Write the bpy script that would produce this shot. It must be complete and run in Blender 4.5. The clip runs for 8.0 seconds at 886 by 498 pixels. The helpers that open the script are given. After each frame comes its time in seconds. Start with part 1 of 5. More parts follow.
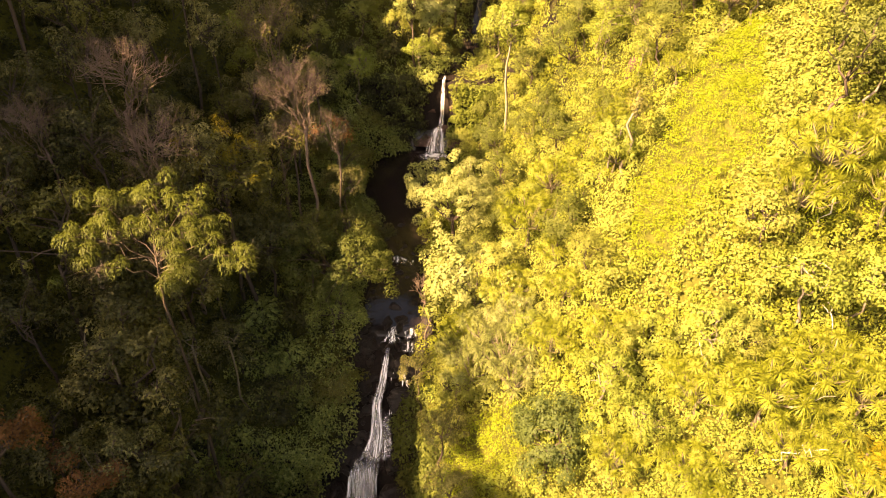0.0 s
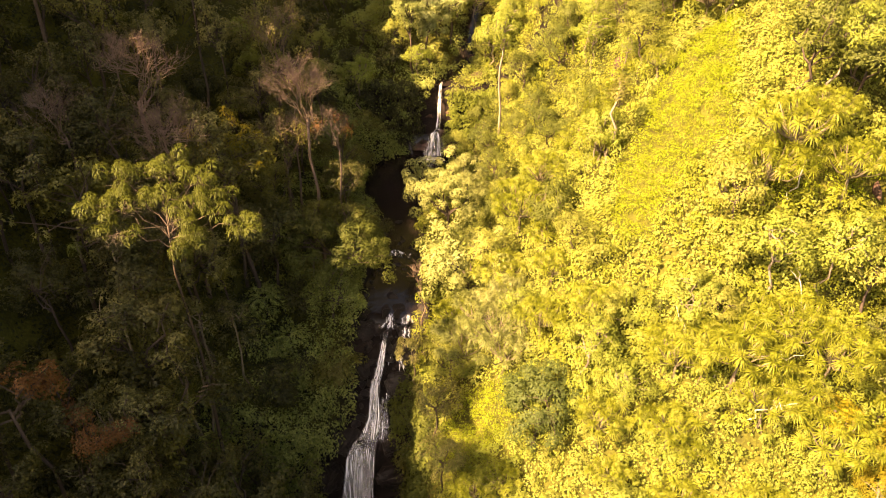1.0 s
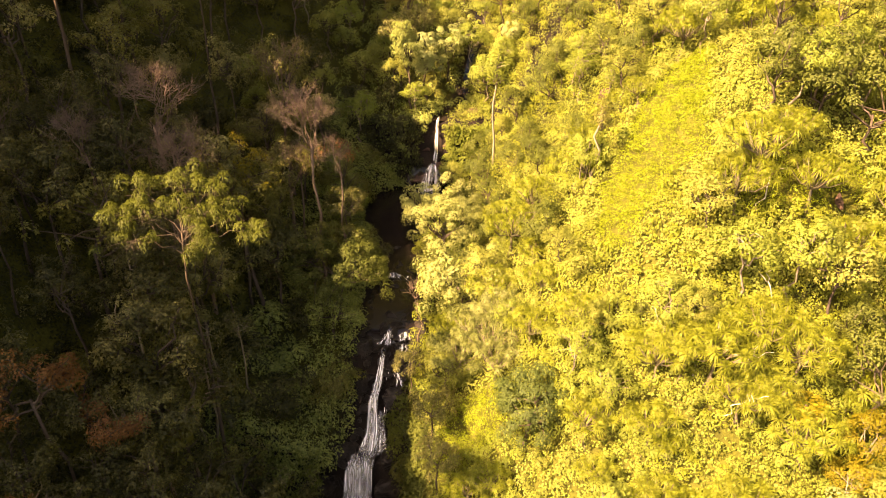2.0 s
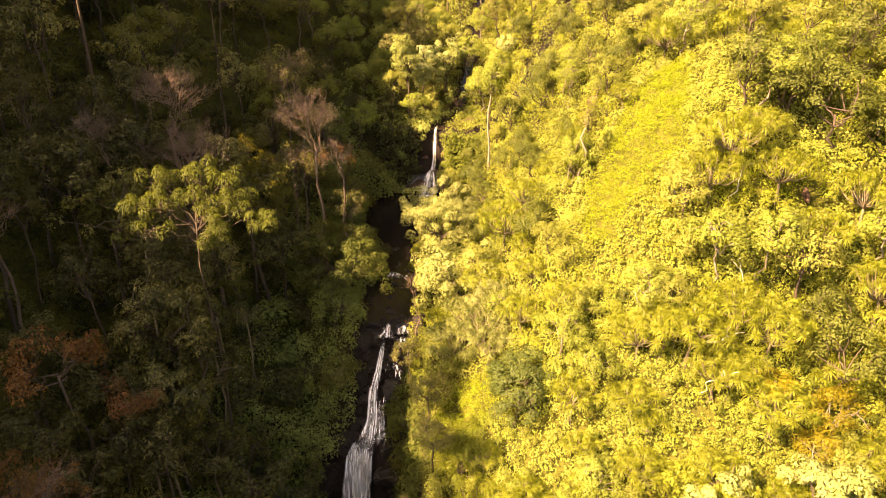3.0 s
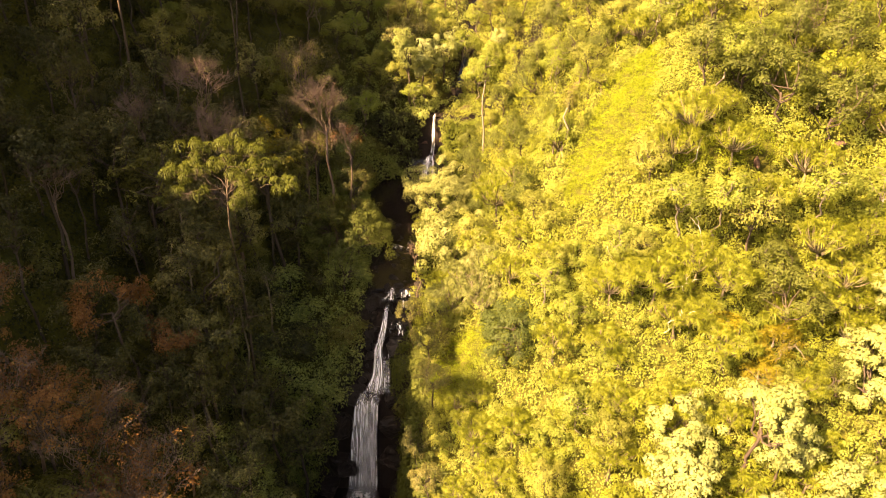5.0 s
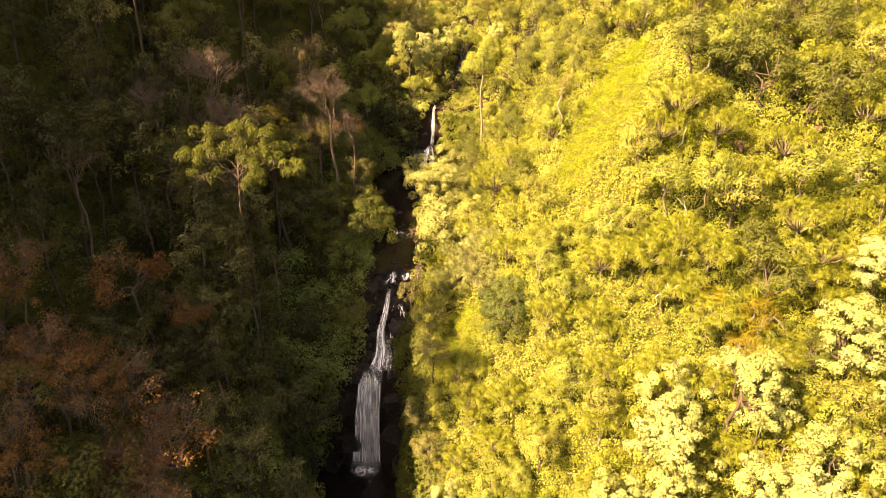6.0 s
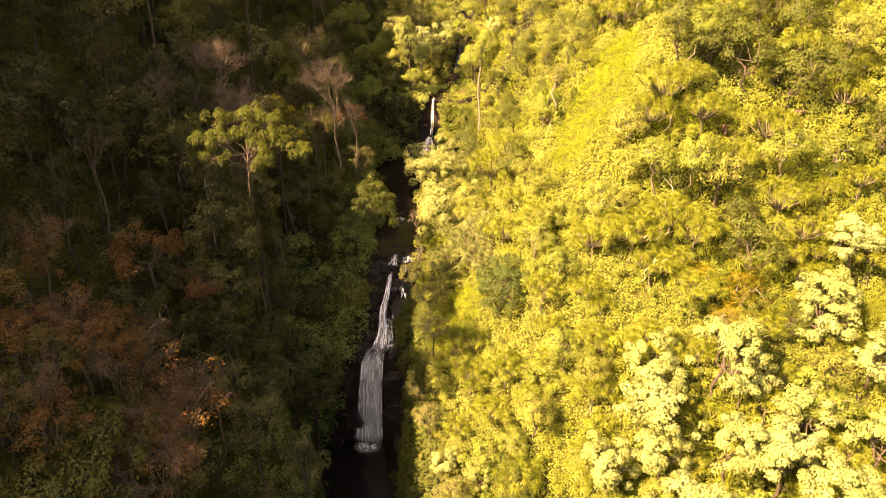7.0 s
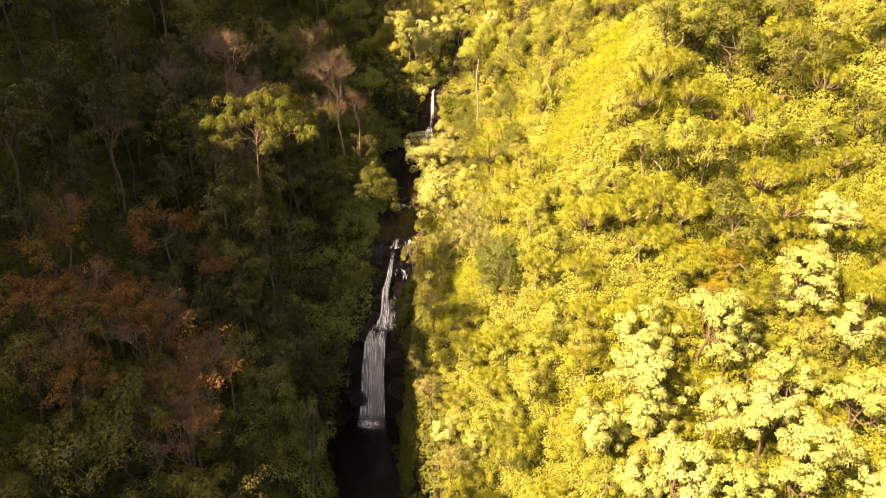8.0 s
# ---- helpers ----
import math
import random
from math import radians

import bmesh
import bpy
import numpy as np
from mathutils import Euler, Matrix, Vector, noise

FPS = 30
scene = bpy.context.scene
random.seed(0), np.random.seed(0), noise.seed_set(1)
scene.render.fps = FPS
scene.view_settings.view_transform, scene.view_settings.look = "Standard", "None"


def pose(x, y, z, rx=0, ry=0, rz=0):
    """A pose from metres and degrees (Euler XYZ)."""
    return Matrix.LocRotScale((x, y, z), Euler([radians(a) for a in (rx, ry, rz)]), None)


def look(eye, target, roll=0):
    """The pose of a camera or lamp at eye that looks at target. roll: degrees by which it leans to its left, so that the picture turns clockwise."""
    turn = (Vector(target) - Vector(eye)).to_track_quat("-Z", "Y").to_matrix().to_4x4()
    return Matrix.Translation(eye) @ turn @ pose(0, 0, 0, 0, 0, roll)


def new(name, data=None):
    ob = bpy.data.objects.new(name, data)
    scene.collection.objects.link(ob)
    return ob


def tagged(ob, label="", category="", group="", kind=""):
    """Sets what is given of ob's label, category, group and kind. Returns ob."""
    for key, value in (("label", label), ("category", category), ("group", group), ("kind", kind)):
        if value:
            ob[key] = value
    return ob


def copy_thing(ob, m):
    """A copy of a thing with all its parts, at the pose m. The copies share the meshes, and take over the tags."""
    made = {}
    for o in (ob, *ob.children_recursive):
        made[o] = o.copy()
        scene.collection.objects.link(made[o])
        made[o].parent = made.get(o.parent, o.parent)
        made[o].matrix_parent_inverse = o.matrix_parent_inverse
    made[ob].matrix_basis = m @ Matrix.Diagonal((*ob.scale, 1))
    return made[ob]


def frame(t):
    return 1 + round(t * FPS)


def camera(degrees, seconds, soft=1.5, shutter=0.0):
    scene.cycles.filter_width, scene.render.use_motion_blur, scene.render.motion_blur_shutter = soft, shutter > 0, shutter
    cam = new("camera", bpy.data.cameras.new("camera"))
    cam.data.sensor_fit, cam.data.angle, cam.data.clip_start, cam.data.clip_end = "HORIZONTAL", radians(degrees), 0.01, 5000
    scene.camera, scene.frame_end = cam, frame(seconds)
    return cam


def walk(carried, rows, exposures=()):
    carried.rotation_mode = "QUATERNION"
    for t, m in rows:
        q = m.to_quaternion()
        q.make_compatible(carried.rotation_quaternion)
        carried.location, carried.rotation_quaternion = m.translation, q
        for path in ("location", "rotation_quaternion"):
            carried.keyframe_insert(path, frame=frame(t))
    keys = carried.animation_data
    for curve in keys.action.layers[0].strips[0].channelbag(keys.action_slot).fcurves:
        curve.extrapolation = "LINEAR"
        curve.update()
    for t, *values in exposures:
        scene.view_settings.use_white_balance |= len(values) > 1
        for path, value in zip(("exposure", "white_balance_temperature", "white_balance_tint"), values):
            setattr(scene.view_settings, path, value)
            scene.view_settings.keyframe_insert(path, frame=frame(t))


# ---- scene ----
cam = camera(64.8, 8.0, soft=0.85)
METRES, EYE, TILT, LEAN, TURN = 32.0, 40.0, -36.5, 0.0, 0.0
ROWS = [
    (0.0, 0.0, 0.0, 0.0, 0.0, 0.0, 0.0),
    (0.5, 0.0055, -0.0425, -0.053, -0.02, 0.17, -0.01),
    (1.0, 0.0118, -0.0849, -0.1053, -0.03, 2.15, -0.01),
    (1.5, 0.0174, -0.1299, -0.1537, -0.04, 4.37, 0.02),
    (3.0, 0.0355, -0.2816, -0.2729, -0.0, 7.67, -0.03),
    (3.5, 0.0366, -0.3423, -0.3027, -0.02, 7.66, 0.0),
    (4.0, 0.0377, -0.4004, -0.3352, -0.03, 7.65, 0.04),
    (4.5, 0.0391, -0.4531, -0.3684, -0.02, 7.65, 0.11),
    (6.0, 0.0371, -0.5931, -0.4694, -0.07, 7.6, 0.28),
    (6.5, 0.0362, -0.638, -0.5074, -0.07, 7.6, 0.39),
    (7.0, 0.0366, -0.6834, -0.5426, -0.09, 7.6, 0.47),
    (7.5, 0.037, -0.7277, -0.5808, -0.12, 7.61, 0.49),
    (8.0, 0.0344, -0.7737, -0.618, -0.11, 7.6, 0.58),
]
EXPOSURE, KELVIN, TINT = 3.40, 9600.0, 17.0
walk(cam, [(t, pose(0, 0, EYE, TILT, LEAN, TURN) @ pose(METRES * x, METRES * y, METRES * z, 90 + pitch, roll, yaw)) for t, x, y, z, yaw, pitch, roll in ROWS],
     exposures=[(0.0, EXPOSURE, KELVIN, TINT), (8.0, EXPOSURE, KELVIN, TINT)])

# ---- light ----
SUN_WAY = Vector((-0.60, -0.36, 0.72)).normalized()
world = bpy.data.worlds.new("sky")
scene.world = world
world.use_nodes = True
sky = world.node_tree.nodes.new("ShaderNodeTexSky")
sky.sky_type = "NISHITA"
sky.sun_disc = False
sky.air_density, sky.dust_density, sky.ozone_density = 0.7, 4.0, 0.6
sky.sun_elevation = math.asin(SUN_WAY.z)
sky.sun_rotation = math.atan2(SUN_WAY.x, SUN_WAY.y)
back = world.node_tree.nodes["Background"]
back.inputs["Strength"].default_value = 0.061
world.node_tree.links.new(sky.outputs[0], back.inputs[0])
sun = new("sun", bpy.data.lights.new("sun", "SUN"))
sun.data.energy, sun.data.angle, sun.data.color = 4.9, radians(0.6), (1.0, 0.79, 0.57)
sun.matrix_world = look(SUN_WAY * 200, (0, 0, 0))

# ---- terrain ----
# steepness of the unseen ridge, set to bring its shadow edge to the stream
RIDGE = 1.88
# the stream: y along the valley, then its middle x, half width and level
STREAM_Y = (-120, 5, 20, 25, 30, 34, 36.0, 37.2, 38.2, 40, 43.5, 46, 50, 57, 62, 70, 75, 78.8, 79.4, 85, 100, 140, 300)
STREAM_X = (-2, -5, -6.5, -7.5, -8.6, -8.4, -7.8, -7.0, -6.4, -5.8, -5.0, -4.2, -4.5, -4.0, -4.6, -5.6, -4.2, -1.0, 0.1, 3.5, 6, 12, 20)
STREAM_W = (4, 4, 3.6, 4.2, 5.2, 5.2, 4.4, 3.0, 2.5, 2.0, 2.4, 2.7, 2.8, 2.0, 2.3, 4.4, 5.4, 3.0, 0.9, 0.5, 0.5, 1.0, 2)
STREAM_Z = (-26, -24, -23.1, -23.06, -23.06, -23.06, -23.06, -12.2, -10.9, -9.4, -4.5, -2.9, -2.6, -2.5, -2.45, -2.45, -2.45, -2.45, 6.3, 7.0, 13, 36, 220)


def hill_left(x, y):
    """Open slope on the shaded bank, an unseen ridge that shades it, and an unseen headwall against sky light."""
    z = -2.5 - 1.15 * (x + 19.5) + 0.28 * np.clip(y - 30, -60, 30) + 0.45 * np.clip(y - 60, 0, 300) + 2.0 * np.clip(y - 114, 0, 90)
    return z + RIDGE * np.clip(-42 - x, 0, 15) - 1.7 * np.clip(-58 - x, 0, 400)


def hill_right(x, y):
    """Open slope on the sunlit bank: a bench, then a steep shoulder, and far back an unseen headwall that blocks sky.
    """
    low = np.minimum(-9.0 + 0.62 * x, 3.0 + 0.15 * (x - 19)) + 0.35 * np.clip(y - 8, -80, 0)
    rise = np.clip(9.0 + 0.65 * x, 6.0, 25.0)
    mid = np.clip(23.5 + 0.27 * x, 22.0, 31.0)
    step = 1 / (1 + np.exp(-(y - mid) / 4.4))
    back = -0.26 * np.clip(y - 45, 0, 30) * np.clip((20 - x) / 8, 0, 1) - 0.12 * np.clip(y - 40, 0, 20) * np.clip((x - 16) / 8, 0, 1)
    # past y 114 an unseen headwall, added to block sky light and its reflection
    far = 0.55 * np.clip(y - 78, 0, 300) + 2.0 * np.clip(y - 114, 0, 90) + 0.42 * np.clip(y - 58, 0, 22) * np.clip((x - 2) / 6, 0, 1)
    return low + rise * step + back + far + 0.35 * np.clip(x - 40, 0, 120)


def tall(x, y):
    """Height of the growth over the sunlit bank."""
    return 3.4 + 5.0 / (1 + np.exp((y - 16) / 2.0))


def ground(x, y):
    """Height of the ground at x, y (numbers or arrays)."""
    x, y = np.asarray(x, float), np.asarray(y, float)
    xs, w, zs = (np.interp(y, STREAM_Y, k) for k in (STREAM_X, STREAM_W, STREAM_Z))
    d = np.abs(x - xs) - w
    side = np.where(x < xs, hill_left(x, y), hill_right(x, y) - tall(x, y))
    reach = (-40, 10, 22, 30, 36, 42, 50, 75, 82, 110)
    steep = np.where(x < xs, np.interp(y, reach, (1.5, 1.8, 3.6, 4.2, 4.2, 2.6, 1.6, 1.7, 1.5, 1.0)),
                     np.interp(y, reach, (1.5, 1.8, 4.5, 8.0, 8.0, 3.2, 1.6, 1.5, 1.3, 1.0)))
    wall = zs + 0.3 + steep * np.maximum(d, 0)
    bump = 0.5 * np.sin(0.61 * x + 0.37 * y) * np.sin(0.43 * y - 0.29 * x + 1) + 0.25 * np.sin(1.7 * x + 0.6) * np.sin(1.9 * y - 0.4 * x)
    k = 2.5
    # unseen crest, raised and notched to steer shade and sun patches over the banks
    ridge = 10.0 * np.exp(-((y + 3) / 6.0) ** 2) - 0.6 * np.exp(-((y + 16) / 7.0) ** 2) - 5.5 * np.exp(-((y - 28) / 4.5) ** 2)
    side = side + ridge * np.clip((-44 - x) / 9, 0, 1)
    h = np.clip(0.5 + 0.5 * (wall - side) / k, 0, 1)
    z = wall * (1 - h) + side * h - k * h * (1 - h)
    z = np.maximum(z, zs + 0.3)
    bank = z + bump * np.clip(d / 3, 0, 1)
    bed = zs - 0.5 + 0.3 * np.clip(d + 1.2, 0, 1.2)
    t = np.clip(d / 0.7 + 0.5, 0, 1)
    return bed * (1 - t) + bank * t

# ---- materials ----
def material(name):
    m = bpy.data.materials.new(name)
    m.use_nodes = True
    m.node_tree.nodes.clear()
    return m, m.node_tree.nodes, m.node_tree.links


def ramp(nodes, stops):
    r = nodes.new("ShaderNodeValToRGB")
    e = r.color_ramp.elements
    e[0].position, e[0].color = stops[0][0], (*stops[0][1], 1)
    e[1].position, e[1].color = stops[-1][0], (*stops[-1][1], 1)
    for p, c in stops[1:-1]:
        e.new(p).color = (*c, 1)
    return r


def leaf_material(name, dark, mid, light, through_share=0.5, rough=0.5, spread=0.46, vary=0.24, gloss=0.14, fine=0.7):
    """Leaves: every leaf and every plant has its own tone, and light comes through."""
    m, n, l = material(name)
    geo, info = n.new("ShaderNodeNewGeometry"), n.new("ShaderNodeObjectInfo")
    mixin = n.new("ShaderNodeMath")
    mixin.operation = "MULTIPLY_ADD"
    l.new(info.outputs["Random"], mixin.inputs[0])
    mixin.inputs[1].default_value = spread
    half = n.new("ShaderNodeMath")
    half.operation = "MULTIPLY"
    l.new(geo.outputs["Random Per Island"], half.inputs[0])
    half.inputs[1].default_value = vary
    half.inputs[0].default_value = 0.5
    l.new(half.outputs[0], mixin.inputs[2])
    # tone drifts slowly over wide stretches
    wide, spot = n.new("ShaderNodeTexNoise"), n.new("ShaderNodeNewGeometry")
    wide.inputs["Scale"].default_value = 0.22
    l.new(spot.outputs["Position"], wide.inputs["Vector"])
    drift = n.new("ShaderNodeMath")
    drift.operation = "MULTIPLY_ADD"
    l.new(wide.outputs[0], drift.inputs[0])
    drift.inputs[1].default_value = 0.8
    drift.inputs[2].default_value = -0.33
    tone = n.new("ShaderNodeMath")
    tone.operation = "ADD"
    l.new(mixin.outputs[0], tone.inputs[0])
    l.new(drift.outputs[0], tone.inputs[1])
    r = ramp(n, ((0.0, dark), (0.5, mid), (1.0, light)))
    l.new(tone.outputs[0], r.inputs[0])
    # blotches over the whole crown
    tex = n.new("ShaderNodeTexNoise")
    tex.inputs["Scale"].default_value = 0.9
    where = n.new("ShaderNodeTexCoord")
    l.new(where.outputs["Object"], tex.inputs["Vector"])
    hue = n.new("ShaderNodeHueSaturation")
    val = n.new("ShaderNodeMapRange")
    val.inputs["To Min"].default_value, val.inputs["To Max"].default_value = 0.90, 1.10
    val.inputs["From Min"].default_value, val.inputs["From Max"].default_value = 0.3, 0.7
    l.new(tex.outputs[0], val.inputs["Value"])
    # imitates small leaflets: fine relief, and dapples like their shade put into each blade's tone
    dapple, relief = n.new("ShaderNodeTexNoise"), n.new("ShaderNodeBump")
    dapple.inputs["Scale"].default_value, dapple.inputs["Detail"].default_value = 8.0, 2
    l.new(spot.outputs["Position"], dapple.inputs["Vector"])
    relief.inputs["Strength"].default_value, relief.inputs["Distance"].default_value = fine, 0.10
    l.new(dapple.outputs[0], relief.inputs["Height"])
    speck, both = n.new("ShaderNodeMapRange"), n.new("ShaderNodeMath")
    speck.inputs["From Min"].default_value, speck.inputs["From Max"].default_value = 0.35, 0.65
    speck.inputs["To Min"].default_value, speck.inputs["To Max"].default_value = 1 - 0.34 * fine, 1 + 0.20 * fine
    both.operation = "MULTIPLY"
    l.new(dapple.outputs[0], speck.inputs["Value"])
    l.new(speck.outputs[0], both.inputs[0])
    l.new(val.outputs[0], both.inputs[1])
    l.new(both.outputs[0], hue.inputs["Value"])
    l.new(r.outputs[0], hue.inputs["Color"])
    p, tr, mix, out = (n.new("ShaderNode" + k) for k in ("BsdfPrincipled", "BsdfTranslucent", "MixShader", "OutputMaterial"))
    p.inputs["Roughness"].default_value = rough
    p.inputs["Specular IOR Level"].default_value = gloss
    l.new(hue.outputs[0], p.inputs["Base Color"])
    l.new(hue.outputs[0], tr.inputs["Color"])
    l.new(relief.outputs[0], p.inputs["Normal"])
    l.new(relief.outputs[0], tr.inputs["Normal"])
    mix.inputs[0].default_value = through_share
    l.new(p.outputs[0], mix.inputs[1])
    l.new(tr.outputs[0], mix.inputs[2])
    l.new(mix.outputs[0], out.inputs[0])
    return m


def rough_material(name, stops, scale=2.0, rough=0.85, bump=0.4, fine=14.0, stretch=(1, 1, 1)):
    """Bark, soil and rock: blotches and fine grain, both also as relief."""
    m, n, l = material(name)
    where, put = n.new("ShaderNodeTexCoord"), n.new("ShaderNodeMapping")
    put.inputs["Scale"].default_value = stretch
    l.new(where.outputs["Object"], put.inputs[0])
    big, small = n.new("ShaderNodeTexNoise"), n.new("ShaderNodeTexNoise")
    for tex, s in ((big, scale), (small, fine)):
        tex.inputs["Scale"].default_value = s
        tex.inputs["Detail"].default_value = 6
        l.new(put.outputs[0], tex.inputs["Vector"])
    add = n.new("ShaderNodeMix")
    add.inputs[0].default_value = 0.4
    l.new(big.outputs[0], add.inputs[2])
    l.new(small.outputs[0], add.inputs[3])
    r = ramp(n, stops)
    l.new(add.outputs[0], r.inputs[0])
    b = n.new("ShaderNodeBump")
    b.inputs["Strength"].default_value = bump
    b.inputs["Distance"].default_value = 0.15
    l.new(add.outputs[0], b.inputs["Height"])
    p, out = n.new("ShaderNodeBsdfPrincipled"), n.new("ShaderNodeOutputMaterial")
    p.inputs["Roughness"].default_value = rough
    p.inputs["Specular IOR Level"].default_value = 0.25
    l.new(r.outputs[0], p.inputs["Base Color"])
    l.new(b.outputs[0], p.inputs["Normal"])
    l.new(p.outputs[0], out.inputs[0])
    return m


def water_material(name):
    m, n, l = material(name)
    where, tex, b = n.new("ShaderNodeTexCoord"), n.new("ShaderNodeTexNoise"), n.new("ShaderNodeBump")
    tex.inputs["Scale"].default_value, tex.inputs["Detail"].default_value = 1.6, 4
    l.new(where.outputs["Object"], tex.inputs["Vector"])
    l.new(tex.outputs[0], b.inputs["Height"])
    b.inputs["Strength"].default_value, b.inputs["Distance"].default_value = 0.25, 0.08
    p, out = n.new("ShaderNodeBsdfPrincipled"), n.new("ShaderNodeOutputMaterial")
    p.inputs["Base Color"].default_value = (0.010, 0.007, 0.006, 1)
    p.inputs["Roughness"].default_value = 0.12
    p.inputs["IOR"].default_value = 1.33
    l.new(b.outputs[0], p.inputs["Normal"])
    l.new(p.outputs[0], out.inputs[0])
    return m


def white_water_material(name, cover=0.5, streak=(2.6, 0.30, 0.13)):
    """Falling water: white strands with clear gaps between them."""
    m, n, l = material(name)
    where, put, tex = n.new("ShaderNodeTexCoord"), n.new("ShaderNodeMapping"), n.new("ShaderNodeTexNoise")
    put.inputs["Scale"].default_value = streak
    tex.inputs["Scale"].default_value, tex.inputs["Detail"].default_value = 2.0, 5
    l.new(where.outputs["Object"], put.inputs[0])
    l.new(put.outputs[0], tex.inputs["Vector"])
    r = n.new("ShaderNodeMapRange")
    r.inputs["From Min"].default_value, r.inputs["From Max"].default_value = 0.56 - 0.35 * cover, 0.98 - 0.35 * cover
    l.new(tex.outputs[0], r.inputs["Value"])
    p, clear, mix, out = (n.new("ShaderNode" + k) for k in ("BsdfPrincipled", "BsdfTransparent", "MixShader", "OutputMaterial"))
    p.inputs["Base Color"].default_value = (0.86, 0.82, 0.81, 1)
    p.inputs["Roughness"].default_value = 0.35
    thick, amount = n.new("ShaderNodeAttribute"), n.new("ShaderNodeMath")
    thick.attribute_name = "thick"
    amount.operation = "MULTIPLY"
    l.new(thick.outputs["Fac"], amount.inputs[0])
    l.new(r.outputs[0], amount.inputs[1])
    l.new(amount.outputs[0], mix.inputs[0])
    l.new(clear.outputs[0], mix.inputs[1])
    l.new(p.outputs[0], mix.inputs[2])
    l.new(mix.outputs[0], out.inputs[0])
    return m


def ground_material(name):
    """Leaf litter and soil, with dark rock where the slope is too steep to hold it."""
    m, n, l = material(name)
    where, geo = n.new("ShaderNodeTexCoord"), n.new("ShaderNodeNewGeometry")
    big, small, split = n.new("ShaderNodeTexNoise"), n.new("ShaderNodeTexNoise"), n.new("ShaderNodeSeparateXYZ")
    for tex, s in ((big, 0.35), (small, 5.0)):
        tex.inputs["Scale"].default_value, tex.inputs["Detail"].default_value = s, 7
        l.new(where.outputs["Object"], tex.inputs["Vector"])
    soil = ramp(n, ((0.3, (0.020, 0.019, 0.004)), (0.5, (0.044, 0.044, 0.007)), (0.62, (0.062, 0.060, 0.009)), (0.78, (0.070, 0.046, 0.015))))
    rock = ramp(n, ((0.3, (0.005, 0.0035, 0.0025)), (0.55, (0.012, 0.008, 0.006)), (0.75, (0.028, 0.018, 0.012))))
    both = n.new("ShaderNodeMix")
    both.inputs[0].default_value = 0.5
    l.new(big.outputs[0], both.inputs[2])
    l.new(small.outputs[0], both.inputs[3])
    l.new(both.outputs[0], soil.inputs[0])
    l.new(both.outputs[0], rock.inputs[0])
    l.new(geo.outputs["True Normal"], split.inputs[0])
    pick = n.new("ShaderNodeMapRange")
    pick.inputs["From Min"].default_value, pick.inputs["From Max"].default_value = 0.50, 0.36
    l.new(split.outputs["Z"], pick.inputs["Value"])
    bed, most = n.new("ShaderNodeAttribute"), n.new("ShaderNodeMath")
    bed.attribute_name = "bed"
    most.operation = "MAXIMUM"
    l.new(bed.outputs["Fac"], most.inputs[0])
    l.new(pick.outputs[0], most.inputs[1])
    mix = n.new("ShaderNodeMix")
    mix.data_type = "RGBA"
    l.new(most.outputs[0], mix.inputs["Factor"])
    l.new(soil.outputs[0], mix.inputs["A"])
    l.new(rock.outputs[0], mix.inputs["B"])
    b = n.new("ShaderNodeBump")
    b.inputs["Strength"].default_value, b.inputs["Distance"].default_value = 0.8, 0.3
    l.new(both.outputs[0], b.inputs["Height"])
    p, out = n.new("ShaderNodeBsdfPrincipled"), n.new("ShaderNodeOutputMaterial")
    p.inputs["Roughness"].default_value = 0.9
    p.inputs["Specular IOR Level"].default_value = 0.12
    l.new(mix.outputs["Result"], p.inputs["Base Color"])
    l.new(b.outputs[0], p.inputs["Normal"])
    l.new(p.outputs[0], out.inputs[0])
    return m


GROUND = ground_material("ground")
BARK = rough_material("bark", ((0.3, (0.022, 0.015, 0.011)), (0.55, (0.046, 0.032, 0.023)), (0.75, (0.095, 0.072, 0.052))), 3.0, stretch=(1, 1, 0.3))
PALE_BARK = rough_material("pale_bark", ((0.3, (0.075, 0.060, 0.043)), (0.55, (0.14, 0.115, 0.085)), (0.75, (0.25, 0.215, 0.165))), 3.0, stretch=(1, 1, 0.3))
DEAD_BARK = rough_material("dead_twigs", ((0.3, (0.060, 0.041, 0.031)), (0.6, (0.128, 0.088, 0.066))), 2.0)
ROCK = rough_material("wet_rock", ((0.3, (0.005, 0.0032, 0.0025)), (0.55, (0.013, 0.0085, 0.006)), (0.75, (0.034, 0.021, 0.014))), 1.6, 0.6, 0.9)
RED_ROCK = rough_material("red_rock", ((0.3, (0.025, 0.013, 0.009)), (0.55, (0.065, 0.036, 0.025)), (0.78, (0.14, 0.085, 0.06))), 1.4, 0.8, 0.8)
# dark green leaf with part of the bank's shade put into its colour
DIM_LEAF = leaf_material("dim_green_leaf", (0.022, 0.024, 0.008), (0.056, 0.057, 0.017), (0.145, 0.132, 0.044), rough=0.38, vary=0.6, gloss=0.2)
# crown leaf lightened against the undergrowth: lit clump tops put into the colour
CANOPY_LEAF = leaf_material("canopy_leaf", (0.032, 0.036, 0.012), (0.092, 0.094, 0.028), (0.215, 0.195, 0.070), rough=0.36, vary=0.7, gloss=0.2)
# green leaf brightened: light bounced from the sunlit slope is put into its colour
BOUNCE_LEAF = leaf_material("bounce_bright_leaf", (0.086, 0.108, 0.027), (0.172, 0.206, 0.050), (0.280, 0.305, 0.086), rough=0.36, vary=0.7, gloss=0.2)
# undergrowth leaf darkened: the deep shade between crowns is put into its colour
UNDER_LEAF = leaf_material("darkened_under_leaf", (0.014, 0.016, 0.006), (0.034, 0.036, 0.011), (0.075, 0.070, 0.022), vary=0.4)
